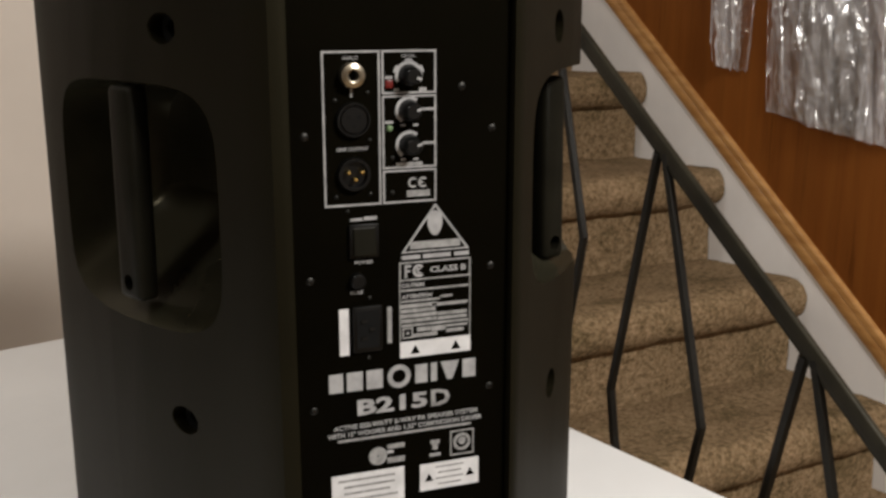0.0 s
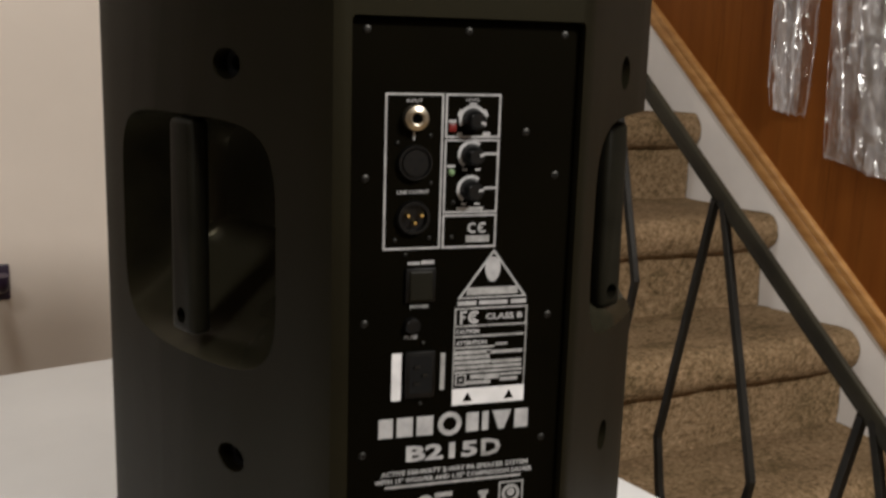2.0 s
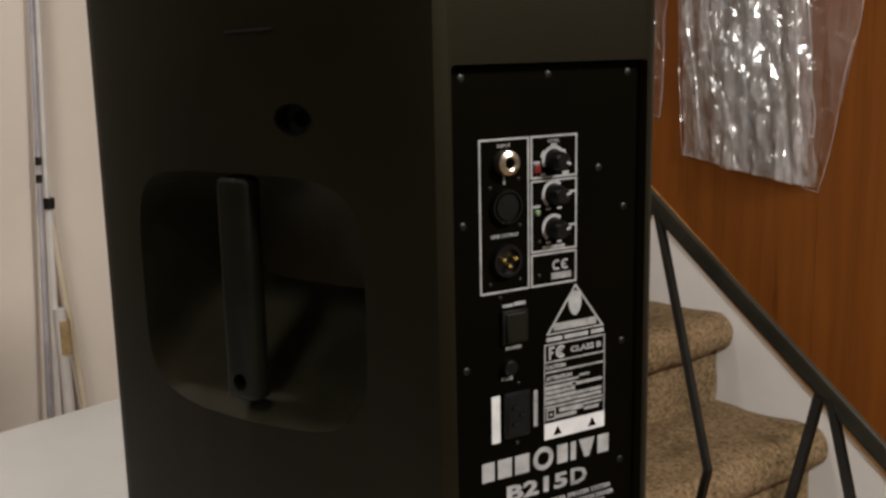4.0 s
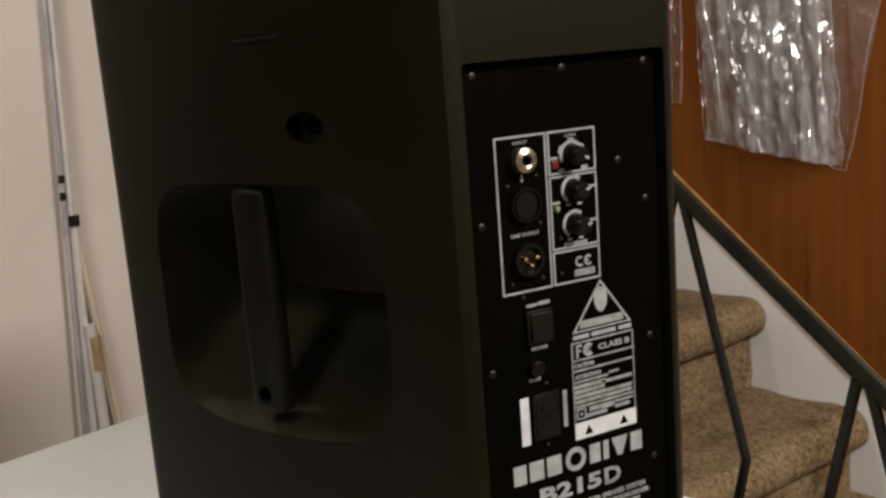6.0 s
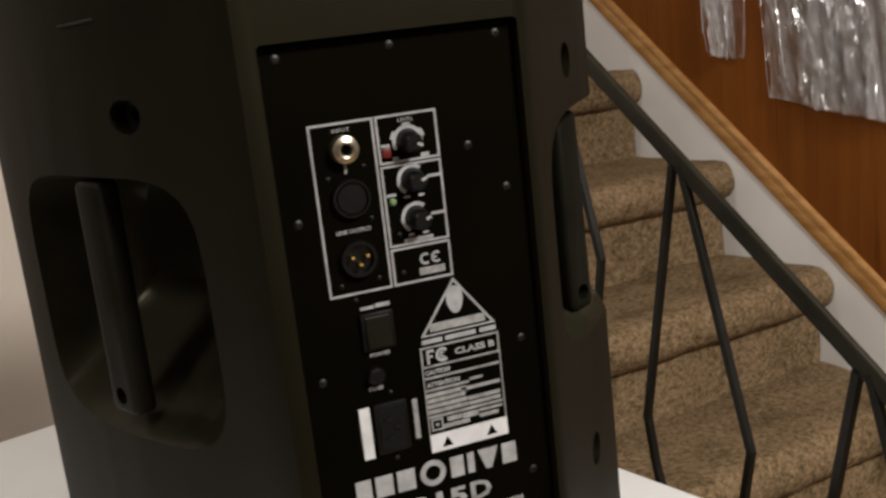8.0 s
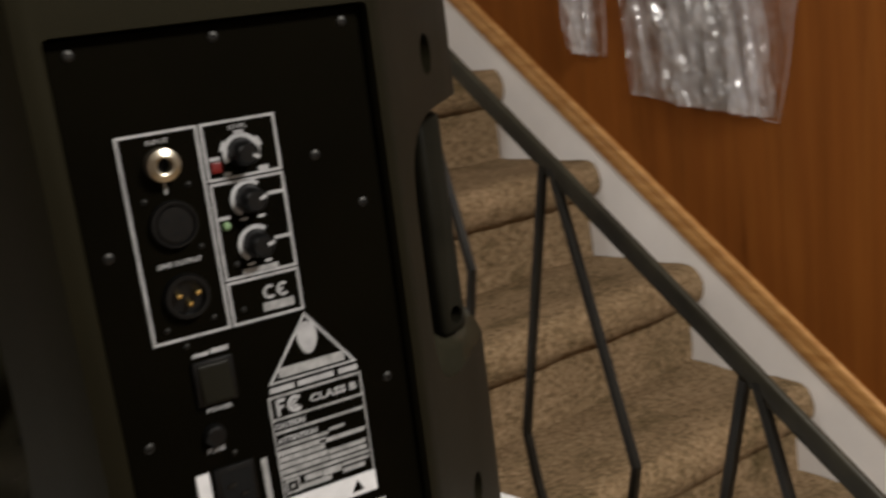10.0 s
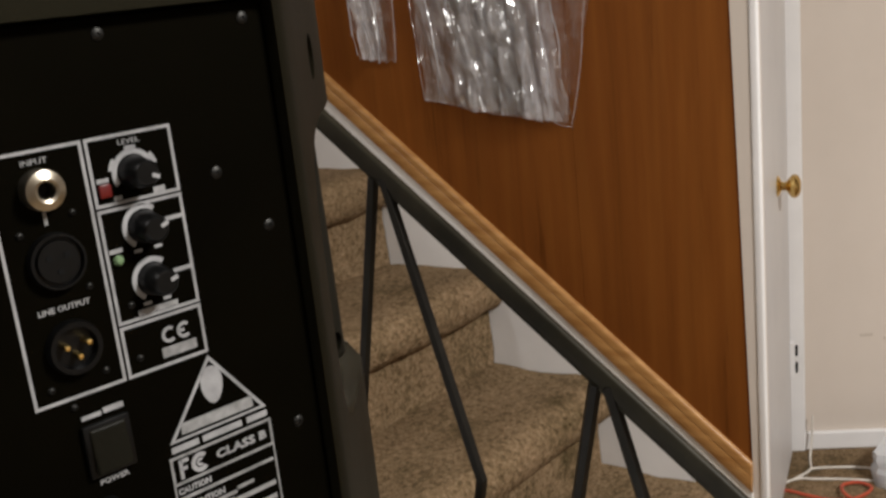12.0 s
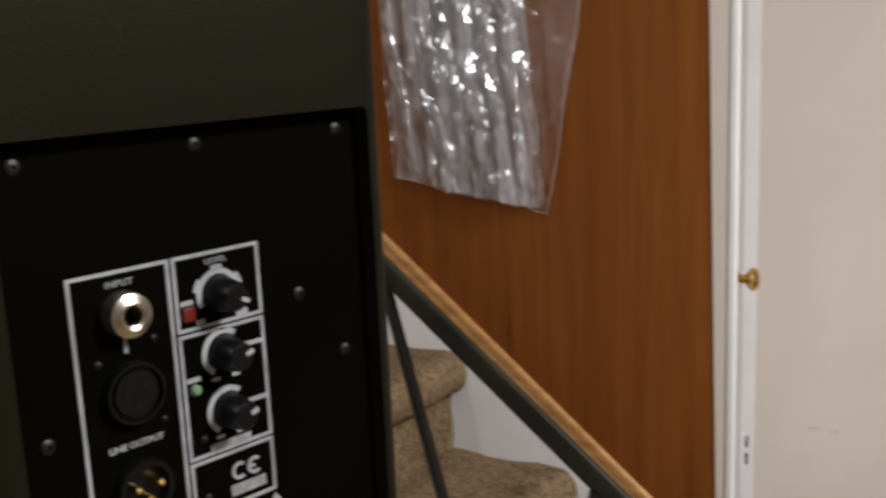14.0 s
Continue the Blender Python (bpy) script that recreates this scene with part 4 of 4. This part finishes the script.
cord("thin white cord lying on the brown carpet", [(1.80, 1.36, 0), (1.905, 1.300, 0.0), (1.965, 1.275, 0.002), (1.998, 1.270, 0.0), (2.03, 1.225, 0), (2.06, 1.16, 0), (2.07, 1.08, 0)], 0.0030, WHITECORD)
cord("thin white cord lying beside another one", [(1.80, 1.37, 0), (1.925, 1.290, 0), (1.950, 1.250, 0), (1.985, 1.18, 0), (2.005, 1.12, 0), (2.02, 1.03, 0)], 0.0030, WHITECORD)
cord("thin white cord rising along the baseboard", [(2.085, 1.300, 0.10), (2.075, 1.300, 0.03), (2.05, 1.295, 0), (1.995, 1.272, 0.004)], 0.0028, WHITECORD)
cord("looped orange-red extension cord on the brown carpet", [(1.80, 1.33, 0), (1.862, 1.290, 0), (1.866, 1.235, 0), (1.872, 1.175, 0), (1.905, 1.130, 0.004), (1.955, 1.118, 0.006), (1.965, 1.150, 0.008), (1.925, 1.175, 0.012), (1.885, 1.150, 0.012), (1.875, 1.09, 0.004), (1.89, 1.02, 0)], 0.0042, REDCORD)
pk = bmesh.new()
bmesh.ops.create_cube(pk, size=1)
bmesh.ops.subdivide_edges(pk, edges=list(pk.edges), cuts=8, use_grid_fill=True)
for v in pk.verts:
    c = v.co.copy()
    k = 1 - 0.10 * (abs(c.x) > 0.49) - 0.10 * (abs(c.y) > 0.49)
    v.co = Vector((c.x * 0.17 * k, c.y * 0.24 * k, (c.z + 0.5) * 0.085)) + noise.noise_vector(c * 4) * 0.010
    v.co.z = max(v.co.z, 0)
pack = new("wrapped_pack", mesh_from("wrapped_pack", pk, PACK, True))
pack.matrix_world = HOUSE @ Matrix.Translation((1.985, 0.985, FLOOR)) @ Matrix.Rotation(radians(-12), 4, "Z")
tagged(pack, "pale blue-white plastic wrapped pack on the carpet", "pack")

# faint scuffs on the far wall
SCUFF = surface("grey_scuff", (0.53, 0.465, 0.40), (0.60, 0.53, 0.46), 40, 0.8)
for sx_, sz_, w in ((0.145, 0.335, 0.03), (0.20, 0.325, 0.02)):
    sc = tagged(new("scuff", mesh_from("scuff", box(sx_, -0.0008, sz_, sx_ + w, 0.0002, sz_ + 0.007), SCUFF)), "faint grey scuff on cream paint", "scuff", kind="structure")
    sc.matrix_world = FAR
